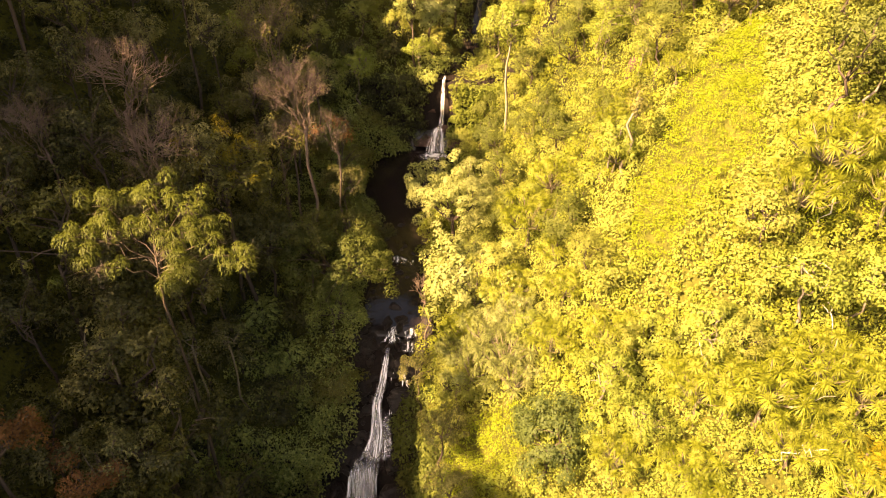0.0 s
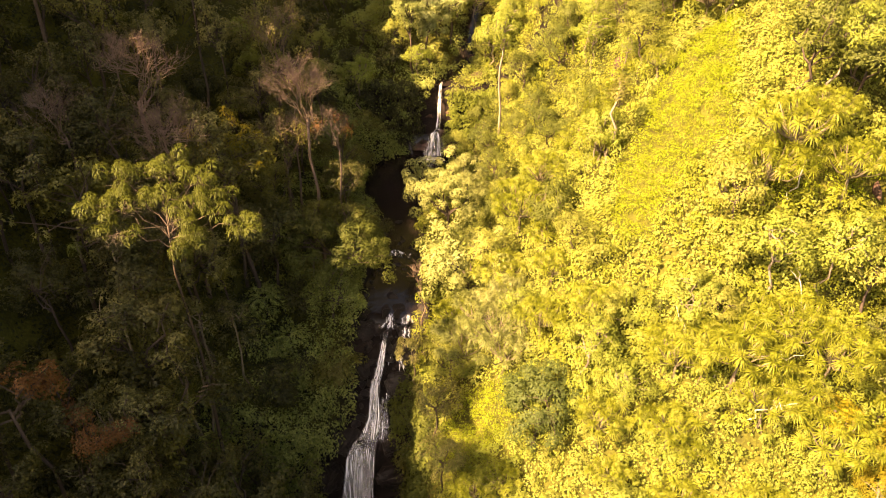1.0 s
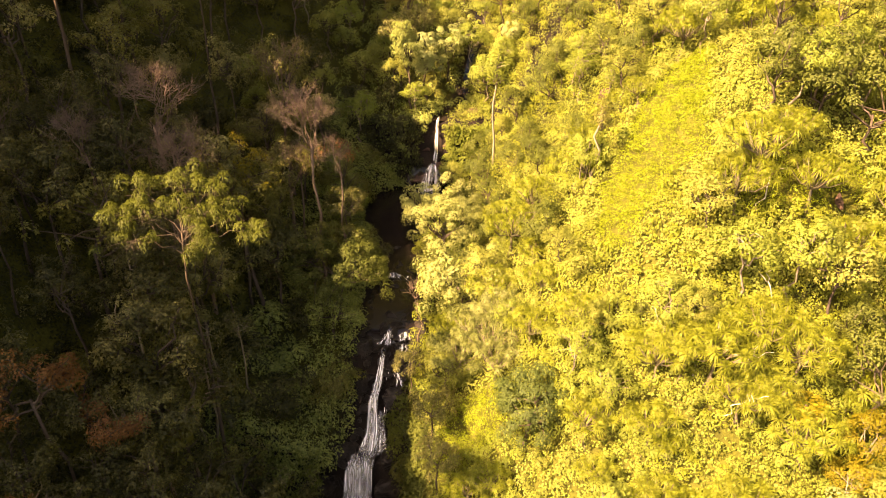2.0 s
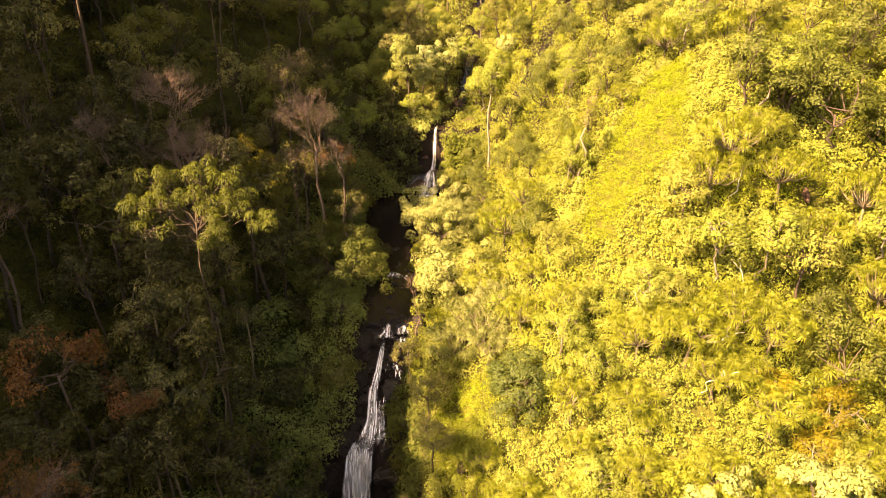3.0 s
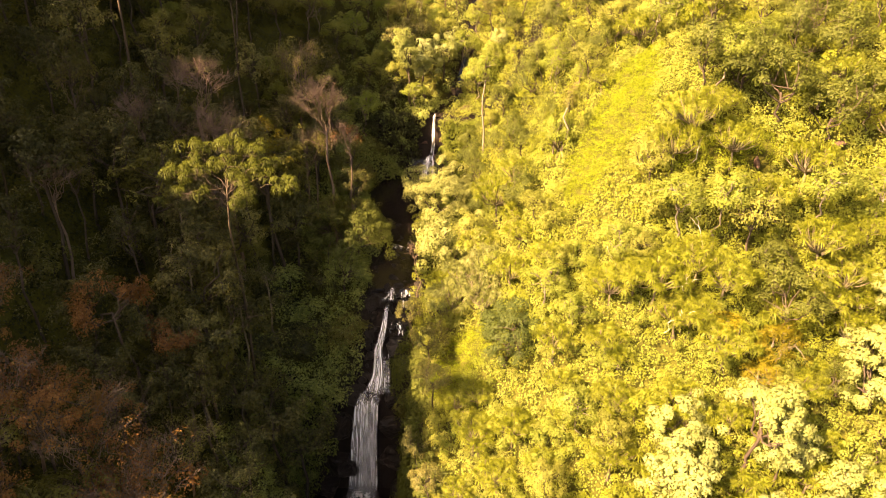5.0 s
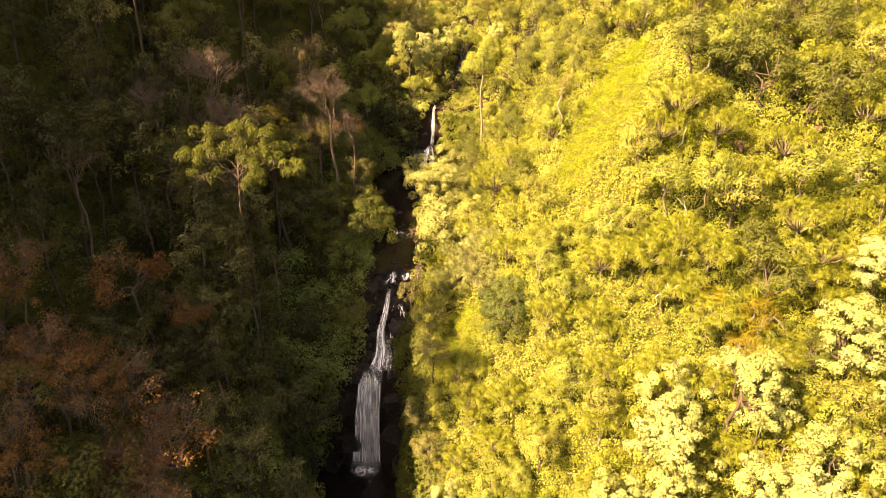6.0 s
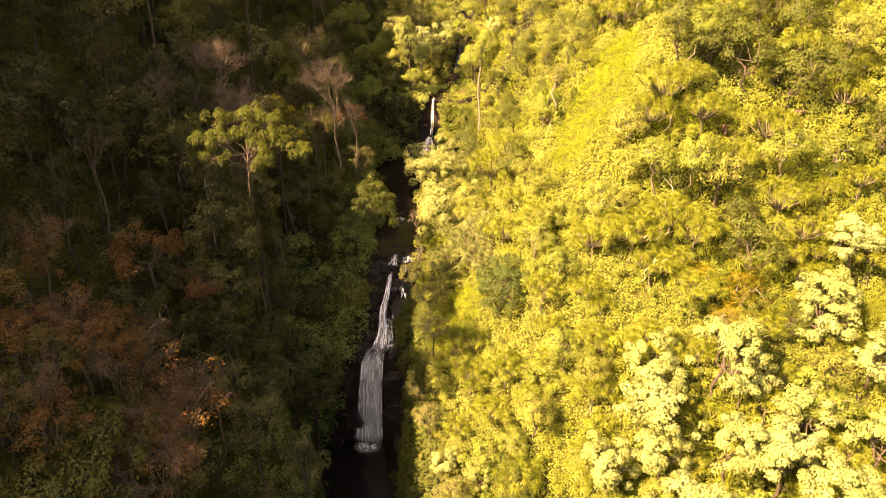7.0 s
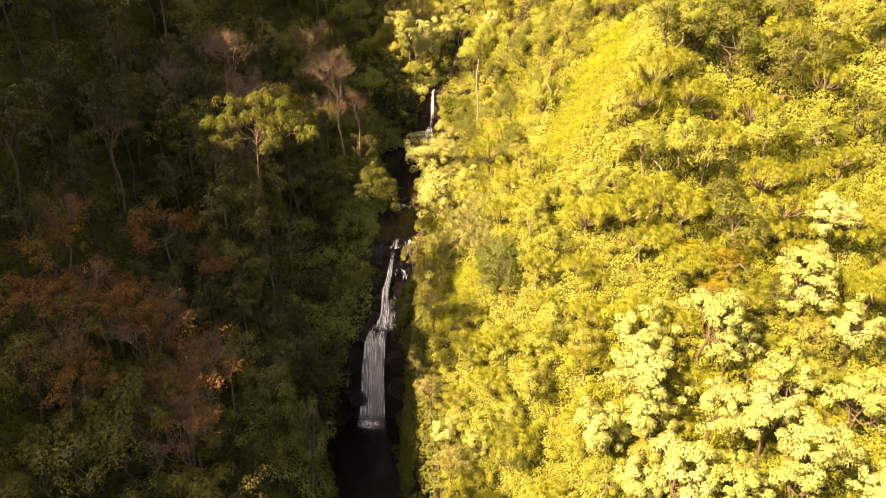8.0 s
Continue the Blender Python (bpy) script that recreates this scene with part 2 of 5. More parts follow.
OLIVE_LEAF = leaf_material("olive_leaf", (0.080, 0.080, 0.018), (0.120, 0.117, 0.026), (0.168, 0.158, 0.040), rough=0.4, vary=0.5, gloss=0.2)
# lit copy of the olive leaf: the sunlit bank's brightness put into the colour
SUNLIT_OLIVE_LEAF = leaf_material("sunlit_olive_leaf", (0.138, 0.150, 0.033), (0.192, 0.201, 0.047), (0.246, 0.248, 0.066), gloss=0.09, fine=0.4)
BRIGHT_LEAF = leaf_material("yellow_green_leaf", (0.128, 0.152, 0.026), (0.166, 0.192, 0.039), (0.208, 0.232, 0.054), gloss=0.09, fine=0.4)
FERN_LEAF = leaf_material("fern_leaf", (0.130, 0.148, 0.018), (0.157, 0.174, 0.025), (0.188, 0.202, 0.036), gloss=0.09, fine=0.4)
LEMON_LEAF = leaf_material("lemon_fern_leaf", (0.140, 0.176, 0.013), (0.165, 0.202, 0.017), (0.190, 0.226, 0.023), spread=0.2)
GOLD_LEAF = leaf_material("golden_leaf", (0.11, 0.095, 0.010), (0.17, 0.140, 0.013), (0.19, 0.165, 0.025))
PALE_LEAF = leaf_material("pale_leaf", (0.16, 0.185, 0.045), (0.255, 0.276, 0.10), (0.385, 0.405, 0.20), rough=0.4, fine=0.45)
FEATHER_LEAF = leaf_material("feathery_leaf", (0.052, 0.061, 0.010), (0.074, 0.086, 0.014), (0.110, 0.120, 0.022))
PALE_GREEN_LEAF = leaf_material("pale_green_leaf", (0.135, 0.152, 0.040), (0.22, 0.235, 0.075), (0.34, 0.345, 0.15), rough=0.4)
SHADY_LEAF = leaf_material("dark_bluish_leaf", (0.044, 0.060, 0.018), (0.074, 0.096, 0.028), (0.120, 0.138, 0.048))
PANDAN_LEAF = leaf_material("strap_leaf", (0.112, 0.128, 0.014), (0.162, 0.178, 0.024), (0.22, 0.228, 0.050), rough=0.35)
GREY_PANDAN_LEAF = leaf_material("grey_strap_leaf", (0.10, 0.115, 0.034), (0.165, 0.178, 0.058), (0.24, 0.245, 0.10), rough=0.35)
ORANGE_LEAF = leaf_material("orange_leaf", (0.120, 0.052, 0.024), (0.182, 0.094, 0.030), (0.19, 0.150, 0.040))
BLUE_LEAF = leaf_material("dark_green_leaf", (0.058, 0.070, 0.016), (0.090, 0.104, 0.022), (0.130, 0.140, 0.034))
WATER = water_material("dark_water")
WHITE_WATER = white_water_material("white_water", 0.95)
VEIL_WATER = white_water_material("veil_water", 0.9)
THIN_WATER = white_water_material("thin_water", 0.6)
FOAM = white_water_material("foam", 0.95, (1.6, 1.6, 1.6))
WHITE_WOOD = rough_material("bleached_wood", ((0.3, (0.22, 0.20, 0.165)), (0.6, (0.38, 0.35, 0.30))), 2.5)
STEM_BARK = rough_material("screw_pine_stem", ((0.3, (0.06, 0.05, 0.032)), (0.55, (0.12, 0.095, 0.065)), (0.75, (0.22, 0.19, 0.13))), 3.0)

# ---- builders ----
rng = np.random.default_rng(7)


def mesh_object(name, verts, faces, mat, parent=None, label="", smooth=False, normals=None):
    me = bpy.data.meshes.new(name)
    me.from_pydata(np.asarray(verts, float).tolist(), [], faces if isinstance(faces, list) else faces.tolist())
    me.materials.append(mat)
    if smooth or normals is not None:
        me.polygons.foreach_set("use_smooth", [True] * len(me.polygons))
    me.update()
    if normals is not None:
        me.normals_split_custom_set_from_vertices(normals.tolist())
    ob = new(name, me)
    if parent:
        ob.parent = parent
    if label:
        tagged(ob, label)
    return ob


def unit(v):
    return v / np.maximum(np.linalg.norm(v, axis=-1, keepdims=True), 1e-9)


def tubes(paths, sides=6):
    """Tapered tubes: each path is (points, radii). Returns vertices and faces of all of them."""
    verts, faces = [], []
    turn = np.linspace(0, 2 * np.pi, sides, endpoint=False)
    for pts, radii in paths:
        pts = np.asarray(pts, float)
        way = unit(np.gradient(pts, axis=0))
        side = unit(np.cross(way, (0.31, 0.17, 0.05)) + 1e-6)
        other = np.cross(way, side)
        first = len(verts)
        for p, s, o, r in zip(pts, side, other, radii):
            for a in turn:
                verts.append(p + r * (np.cos(a) * s + np.sin(a) * o))
        for i in range(len(pts) - 1):
            for j in range(sides):
                k = (j + 1) % sides
                a, b = first + i * sides, first + (i + 1) * sides
                faces.append((a + j, a + k, b + k, b + j))
        end = first + (len(pts) - 1) * sides
        faces.append(tuple(end + j for j in range(sides)))
    return verts, faces


def bent(a, b, sag=0.0, wobble=0.15, n=5):
    """A crooked line from a to b."""
    a, b = np.asarray(a, float), np.asarray(b, float)
    t = np.linspace(0, 1, n)[:, None]
    p = a + (b - a) * t
    p[:, 2] += sag * np.sin(np.pi * t[:, 0])
    p[1:-1] += rng.normal(0, wobble, (n - 2, 3))
    return p


def leaf_sheet(pos, out, length, width, droop=0.25, simple=False, face=None):
    """Folded, pointed leaves at pos that grow along out; simple ones are plain blades."""
    n = len(pos)
    out = unit(out)
    side = unit(np.cross(out, unit(rng.normal(0, 1, (n, 3)) + (0, 0, 1.2)) if face is None else unit(face)))
    up = np.cross(side, out)
    ln = (length * rng.uniform(0.7, 1.25, n))[:, None]
    wd = (width * rng.uniform(0.75, 1.2, n))[:, None]
    tip = pos + out * ln
    tip[:, 2] -= droop * ln[:, 0]
    if simple:
        at = pos + out * ln * 0.3
        v = np.stack((at - side * wd / 2, at + side * wd / 2, tip), 1).reshape(-1, 3)
        return v, np.arange(3 * n).reshape(n, 3)
    mid = pos + out * ln * 0.5
    v = np.stack((pos, mid + side * wd / 2 + up * 0.12 * ln, tip, mid - side * wd / 2 + up * 0.12 * ln), 1).reshape(-1, 3)
    f = np.arange(4 * n).reshape(n, 4)
    return v, f


def clump_leaves(centres, radii, per, length, width, droop=0.25, flat=0.8, lift=0.6, form=None, jitter=0.32):
    """Leaves that shell the outside of small clumps; their soft normals follow the clump and the larger form."""
    n = len(centres) * per
    d = unit(rng.normal(0, 1, (n, 3)) + (0, 0, lift))
    c = np.repeat(np.asarray(centres, float), per, 0)
    r = np.repeat(np.asarray(radii, float), per)[:, None] * rng.uniform(0.45, 1.0, (n, 1)) ** 0.5
    pos = c + d * r * (1, 1, flat)
    # blades lie roughly along the outside of the clump, facing out and up
    out = unit(np.cross(d, unit(rng.normal(0, 1, (n, 3))))) + 0.45 * d
    v, f = leaf_sheet(pos, out, length, width, droop, True, d + rng.normal(0, jitter, (n, 3)) + (0, 0, 0.35))
    if form is None:
        form = unit(np.asarray(centres, float) - np.mean(centres, axis=0))
    soft = unit(0.65 * d + 0.75 * np.repeat(form, per, 0) + (0, 0, 0.15))
    t = v.reshape(n, 3, 3)
    g = unit(np.cross(t[:, 1] - t[:, 0], t[:, 2] - t[:, 0]))
    away = np.sum(g * soft, 1) < 0
    t[away] = t[away][:, ::-1]
    g[away] *= -1
    return t.reshape(-1, 3), f, np.repeat(unit(soft + 0.5 * g), 3, 0)


def crown_centres(n, rx, rz, top, hollow=0.55, gap=0.25, low=-0.45):
    """Places of the clumps of a crown: an uneven dome with gaps."""
    out = []
    holes = unit(rng.normal(0, 1, (4, 3)))
    while len(out) < n:
        d = unit(rng.normal(0, 1, 3))
        if d[2] < low or max(holes @ d) > 1 - gap * 0.5 and rng.random() < 0.8:
            continue
        r = rng.uniform(hollow, 1.0) * (1 + 0.22 * math.sin(5 * d[0] + 3 * d[1]))
        out.append((d[0] * rx * r, d[1] * rx * r, top - rz + d[2] * rz * r))
    return np.array(out)


def broad_tree(name, label, height, rx, rz, clumps, per, leaf, leaf_mat, bark, trunk_r, clump_r=0.9, lean=0.6, limbs=5, droop=0.25, hollow=0.55, gap=0.25, low=-0.45, flat=0.8, fork_at=1.55, centres=None, limb_r=0.5):
    """A tree: tapered trunk, limbs and a crown of leaf clumps."""
    tree = tagged(new(name), label, "tree")
    c = crown_centres(clumps, rx, rz, height, hollow, gap, low) if centres is None else np.array(centres)
    c[:, :2] += (lean, lean * 0.4)
    fork = np.array((lean * 0.6, lean * 0.25, height - fork_at * rz))
    line = bent((0, 0, -0.6), fork, 0, 0.16, 6)
    line[0] = (0, 0, -0.6)
    v, f = tubes([(line, np.linspace(trunk_r, trunk_r * 0.55, 6))], 8)
    mesh_object("trunk", v, f, bark, tree, smooth=True)
    order = rng.permutation(len(c))
    heads = c[order[:limbs]]
    owner = np.argmin(np.linalg.norm(c[:, None] - heads[None], axis=2), axis=1)
    for i, h in enumerate(heads):
        paths = [(bent(fork - (0, 0, rng.uniform(0, 0.8)), h, -0.2, 0.18, 5), np.linspace(trunk_r * limb_r, 0.035, 5))]
        for k in np.where(owner == i)[0][:4]:
            if k != order[i]:
                start = fork + (h - fork) * rng.uniform(0.45, 0.85)
                paths.append((bent(start, c[k], 0.1, 0.1, 3), np.linspace(0.05, 0.018, 3)))
        v, f = tubes(paths, 4)
        mesh_object("limb", v, f, bark, tree)
    v, f, soft = clump_leaves(c, clump_r * rng.uniform(0.7, 1.25, len(c)), per, leaf[0], leaf[1], droop, flat)
    mesh_object("crown", v, f, leaf_mat, tree, normals=soft)
    return tree


def twig_tree(name, label, height, spread, bark, leaf_mat=None, leaves=0, leaf=(0.3, 0.14), tufts=46, trunk_r=0.16, deep=0.75, limbs=7, thin=1.0):
    """A tree that is nearly bare: limbs, branches and a dome of fine twigs, with a few leaves left."""
    tree = tagged(new(name), label, "tree")
    c = crown_centres(tufts, spread, spread * deep, height, 0.5, 0.3, -0.35)
    fork = np.array((0.2, 0.1, height - spread * deep * 2.3))
    v, f = tubes([(bent((0, 0, -0.6), fork, 0, 0.15, 6), np.linspace(trunk_r, trunk_r * 0.6, 6))], 7)
    mesh_object("trunk", v, f, bark, tree, smooth=True)
    heads = c[:limbs] * (0.62, 0.62, 1) - (0, 0, 0.25 * spread)
    owner = np.argmin(np.linalg.norm(c[:, None] - heads[None], axis=2), axis=1)
    for i, h in enumerate(heads):
        paths = [(bent(fork * (1, 1, rng.uniform(0.9, 1.0)), h, -0.4, 0.15, 6), np.linspace(trunk_r * 0.32, 0.035 * thin, 6))]
        for k in np.where(owner == i)[0]:
            s = fork + (h - fork) * rng.uniform(0.55, 1.0)
            paths.append((bent(s, c[k], 0.1, 0.1, 4), thin * np.linspace(0.030, 0.015, 4)))
            for _ in range(9):
                s = c[k] + (h - c[k]) * rng.uniform(0.0, 0.5)
                e = s + unit(rng.normal(0, 0.8, 3) + unit(c[k] - fork) + (0, 0, 0.5)) * rng.uniform(0.4, 0.95)
                paths.append((bent(s, e, 0.05, 0.05, 3), thin * np.linspace(0.014, 0.007, 3)))
        v, f = tubes(paths, 3)
        mesh_object("limb", v, f, bark, tree)
    if leaves:
        pick = c[rng.permutation(len(c))[: max(4, leaves // 40)]]
        v, f, soft = clump_leaves(np.repeat(pick, 2, 0) + rng.normal(0, 0.3, (2 * len(pick), 3)), np.full(2 * len(pick), 0.5), 30, leaf[0], leaf[1], 0.35)
        mesh_object("crown", v, f, leaf_mat, tree, normals=soft)
    return tree


def strap_mesh(leaves=44, length=0.95, width=0.07):
    """One rosette of long arching strap leaves."""
    verts, faces = [], []
    for i in range(leaves):
        a = i * 2.39996 + rng.uniform(-0.2, 0.2)
        e = radians(84 - 125 * (i / leaves) ** 0.9 + rng.uniform(-8, 8))
        ln = length * rng.uniform(0.8, 1.15)
        way = np.array((np.cos(a) * np.cos(e), np.sin(a) * np.cos(e), np.sin(e)))
        flat = np.array((-np.sin(a), np.cos(a), 0))
        b = len(verts)
        for t, w in ((0.05, 0.9), (0.55, 1.0)):
            p = way * ln * t
            p[2] -= 0.42 * ln * t * t
            verts += [p - flat * width * w / 2, p + flat * width * w / 2]
        p = way * ln
        p[2] -= 0.50 * ln
        verts.append(p)
        faces += [(b, b + 1, b + 3, b + 2), (b + 2, b + 3, b + 4)]
    return verts, faces


def pandanus(label, height, heads, spread, meshes):
    """A screw pine: stilt roots, forked pale stem, a rosette at each end."""
    tree = tagged(new("screw_pine"), label, "tree")
    fork = np.array((0.1, 0.1, height * 0.45))
    paths = [(bent((0, 0, -0.3), fork, 0, 0.06, 5), np.linspace(0.12, 0.09, 5))]
    for i in range(5):
        a = i * 1.2566
        paths.append((bent((0.5 * np.cos(a), 0.5 * np.sin(a), -0.3), (0, 0, height * 0.22), 0, 0.02, 3), (0.03, 0.03, 0.03)))
    v, f = tubes(paths, 6)
    mesh_object("trunk", v, f, STEM_BARK, tree, smooth=True)
    paths = []
    for i in range(heads):
        a = i * 2.39996
        r = spread * math.sqrt((i + 0.5) / heads)
        p = np.array((r * np.cos(a), r * np.sin(a), height - 0.35 * r * r / spread + rng.uniform(-0.3, 0.3)))
        paths.append((bent(fork, p, -0.25, 0.08, 5), np.linspace(0.06, 0.04, 5)))
        ob = new("rosette", meshes[i % len(meshes)])
        ob.parent = tree
        ob.matrix_local = Matrix.Translation(p) @ Euler((rng.uniform(-0.4, 0.4), rng.uniform(-0.4, 0.4), rng.uniform(0, 6))).to_matrix().to_4x4() @ Matrix.Scale(rng.uniform(0.85, 1.2), 4)
    v, f = tubes(paths, 4)
    mesh_object("limb", v, f, STEM_BARK, tree, smooth=True)
    return tree


def bush(name, label, height, rx, clumps, per, leaf, mat, clump_r=0.5):
    """A shrub: several stems and a low uneven crown down to the ground."""
    b = tagged(new(name), label, "shrub")
    c = crown_centres(clumps, rx, height * 0.55, height, 0.6, 0.2, -0.75)
    v, f = tubes([(bent((0, 0, -0.4), k, 0.1, 0.08, 4), np.linspace(0.045, 0.015, 4)) for k in c[:6]], 3)
    mesh_object("stem", v, f, BARK, b)
    v, f, soft = clump_leaves(c, clump_r * rng.uniform(0.7, 1.3, len(c)), per, leaf[0], leaf[1], 0.3)
    mesh_object("crown", v, f, mat, b, normals=soft)
    return b


def frond_tree(label, height, fronds, length, mat=None):
    """A tree fern: a dark stem and a wheel of feathered fronds."""
    tree = tagged(new("tree_fern"), label, "fern")
    v, f = tubes([(bent((0, 0, -0.4), (0.1, 0, height), 0, 0.05, 5), np.linspace(0.11, 0.08, 5))], 7)
    mesh_object("trunk", v, f, BARK, tree, smooth=True)
    for i in range(fronds):
        a = 2 * np.pi * i / fronds + rng.uniform(-0.15, 0.15)
        pos, out = [], []
        for t in np.linspace(0.12, 1, 20):
            r = length * t
            p = np.array((r * np.cos(a), r * np.sin(a), height + length * (0.5 * t - 0.75 * t * t)))
            for s in (-1, 1):
                pos.append(p)
                out.append((0.5 * np.cos(a) - s * np.sin(a), 0.5 * np.sin(a) + s * np.cos(a), -0.15))
        ln = np.repeat(0.62 * np.sin(np.pi * np.linspace(0.12, 0.97, 20)) ** 0.7 + 0.08, 2) * length / 2.2
        v, f = leaf_sheet(np.array(pos), np.array(out), ln, 0.13, 0.12)
        mesh_object("frond", v, f, mat or DIM_LEAF, tree)
    return tree


def boulder(label, size, mat=None, seed=0, fine=2):
    """A rock with broken faces: a lump cut by planes, then roughened."""
    r = np.random.default_rng(100 + seed)
    cuts = [(Vector(unit(r.normal(0, 1, 3))), r.uniform(0.55, 0.85)) for _ in range(11)]
    bm = bmesh.new()
    bmesh.ops.create_icosphere(bm, subdivisions=fine, radius=1.0)
    for q in bm.verts:
        d = q.co.normalized()
        p = d * (1.1 + 0.3 * noise.noise(d * 1.3 + Vector((seed * 7.1, 0, 0))))
        for n, c in cuts:
            over_it = p.dot(n) - c
            if over_it > 0:
                p -= n * over_it * 0.9
        p *= 1 + 0.12 * noise.noise(d * 3.7 + Vector((0, seed * 3.3, 0))) + 0.08 * noise.noise(d * 9)
        q.co = Vector((p.x * size[0], p.y * size[1], p.z * size[2]))
    me = bpy.data.meshes.new("boulder")
    bm.to_mesh(me)
    bm.free()
    me.materials.append(mat or ROCK)
    return tagged(new("boulder", me), label, "rock")


def stick(name, label, category, paths, mat):
    v, f = tubes(paths, 5)
    return tagged(mesh_object(name, v, f, mat, smooth=True), label, category)


def scatter(x0, x1, y0, y1, gap, seed, keep=None):
    """Places at least gap apart, thinned by keep(x, y)."""
    r = np.random.default_rng(seed)
    n = int((x1 - x0) * (y1 - y0) / gap ** 2 * 5)
    xy = r.uniform((x0, y0), (x1, y1), (n, 2))
    if keep:
        xy = xy[keep(xy[:, 0], xy[:, 1])]
    cells, out = {}, []
    for x, y in xy.tolist():
        i, j = int(x // gap), int(y // gap)
        if all((x - a) ** 2 + (y - b) ** 2 >= gap * gap for di in (-1, 0, 1) for dj in (-1, 0, 1) for a, b in cells.get((i + di, j + dj), ())):
            cells.setdefault((i, j), []).append((x, y))
            out.append((x, y))
    return out


def dry(x, y, margin=1.0):
    xs, w = np.interp(y, STREAM_Y, STREAM_X), np.interp(y, STREAM_Y, STREAM_W)
    return np.abs(x - xs) > w + margin


def right_bank(x, y):
    return x > np.interp(y, STREAM_Y, STREAM_X)


def stand(kinds, places, group, size=(0.85, 1.2), seed=1, tilt=4, sink=0.1, stunt=None):
    """Copies of the kinds at the places, each turned and sized in its own way; stunt(x, y) makes some smaller."""
    r = np.random.default_rng(seed)
    for x, y in places:
        s = r.uniform(*size) * (stunt(x, y) if stunt else 1.0)
        m = pose(x, y, float(ground(x, y)) - sink, r.uniform(-tilt, tilt), r.uniform(-tilt, tilt), r.uniform(0, 360)) @ Matrix.Scale(s, 4)
        ob = copy_thing(kinds[r.integers(len(kinds))], m)
        tagged(ob, group=group)


def plant(kind, x, y, size=1.0, turn=0.0, tilt=(0, 0), z=None):
    """One copy at its own place."""
    return copy_thing(kind, pose(x, y, float(ground(x, y)) - 0.1 if z is None else z, tilt[0], tilt[1], turn) @ Matrix.Scale(size, 4))


def retire(kinds):
    """Takes away the patterns from which the copies were made."""
    for k in kinds:
        for o in (*k.children_recursive, k):
            bpy.data.objects.remove(o)


# ---- ground ----
def lines(fine0, fine1, step, far0, far1):
    a = np.arange(fine0, fine1 + step / 2, step)
    lo = fine0 - np.cumsum(np.geomspace(step, 60, 20))
    hi = fine1 + np.cumsum(np.geomspace(step, 60, 20))
    return np.concatenate((lo[lo > far0][::-1], a, hi[hi < far1]))


gx, gy = lines(-44, 44, 0.7, -600, 600), lines(-6, 100, 0.7, -600, 800)
GX, GY = np.meshgrid(gx, gy)
GZ = ground(GX, GY)
nx, ny = len(gx), len(gy)
quad = (np.arange(ny - 1)[:, None] * nx + np.arange(nx - 1)[None]).ravel()
land = mesh_object("ground", np.stack((GX, GY, GZ), -1).reshape(-1, 3), np.stack((quad, quad + 1, quad + nx + 1, quad + nx), 1), GROUND, smooth=True)
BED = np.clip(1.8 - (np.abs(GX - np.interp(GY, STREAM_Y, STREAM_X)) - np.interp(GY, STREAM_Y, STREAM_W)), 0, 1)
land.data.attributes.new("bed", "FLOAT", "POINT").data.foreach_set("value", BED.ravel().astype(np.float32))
tagged(land, "steep valley ground of brown leaf litter, soil and dark rock", "ground", kind="structure")


# ---- water ----
def stream_strip(name, y0, y1, step, label, lift=0.0, grow=0.5):
    ys = np.arange(y0, y1 + step / 2, step)
    xs, w, zs = (np.interp(ys, STREAM_Y, k) for k in (STREAM_X, STREAM_W, STREAM_Z))
    cols = np.linspace(-1, 1, 9)
    v = np.stack((xs[:, None] + cols * (w + grow)[:, None], np.repeat(ys[:, None], 9, 1), np.repeat(zs[:, None] + lift, 9, 1)), -1).reshape(-1, 3)
    q = (np.arange(len(ys) - 1)[:, None] * 9 + np.arange(8)[None]).ravel()
    return tagged(mesh_object(name, v, np.stack((q, q + 1, q + 10, q + 9), 1), WATER, smooth=True), label, "water", kind="structure")


stream_strip("water_1", -60, 36.2, 1.0, "dark still plunge pool and stream below the lower waterfall", 0.0, 0.6)
stream_strip("water_2", 45.4, 79.2, 0.6, "dark shallow stream and pool between the two waterfalls", 0.0, 0.1)
stream_strip("water_3", 79.5, 130, 1.0, "stream above the upper waterfall", 0.1, 0.1)


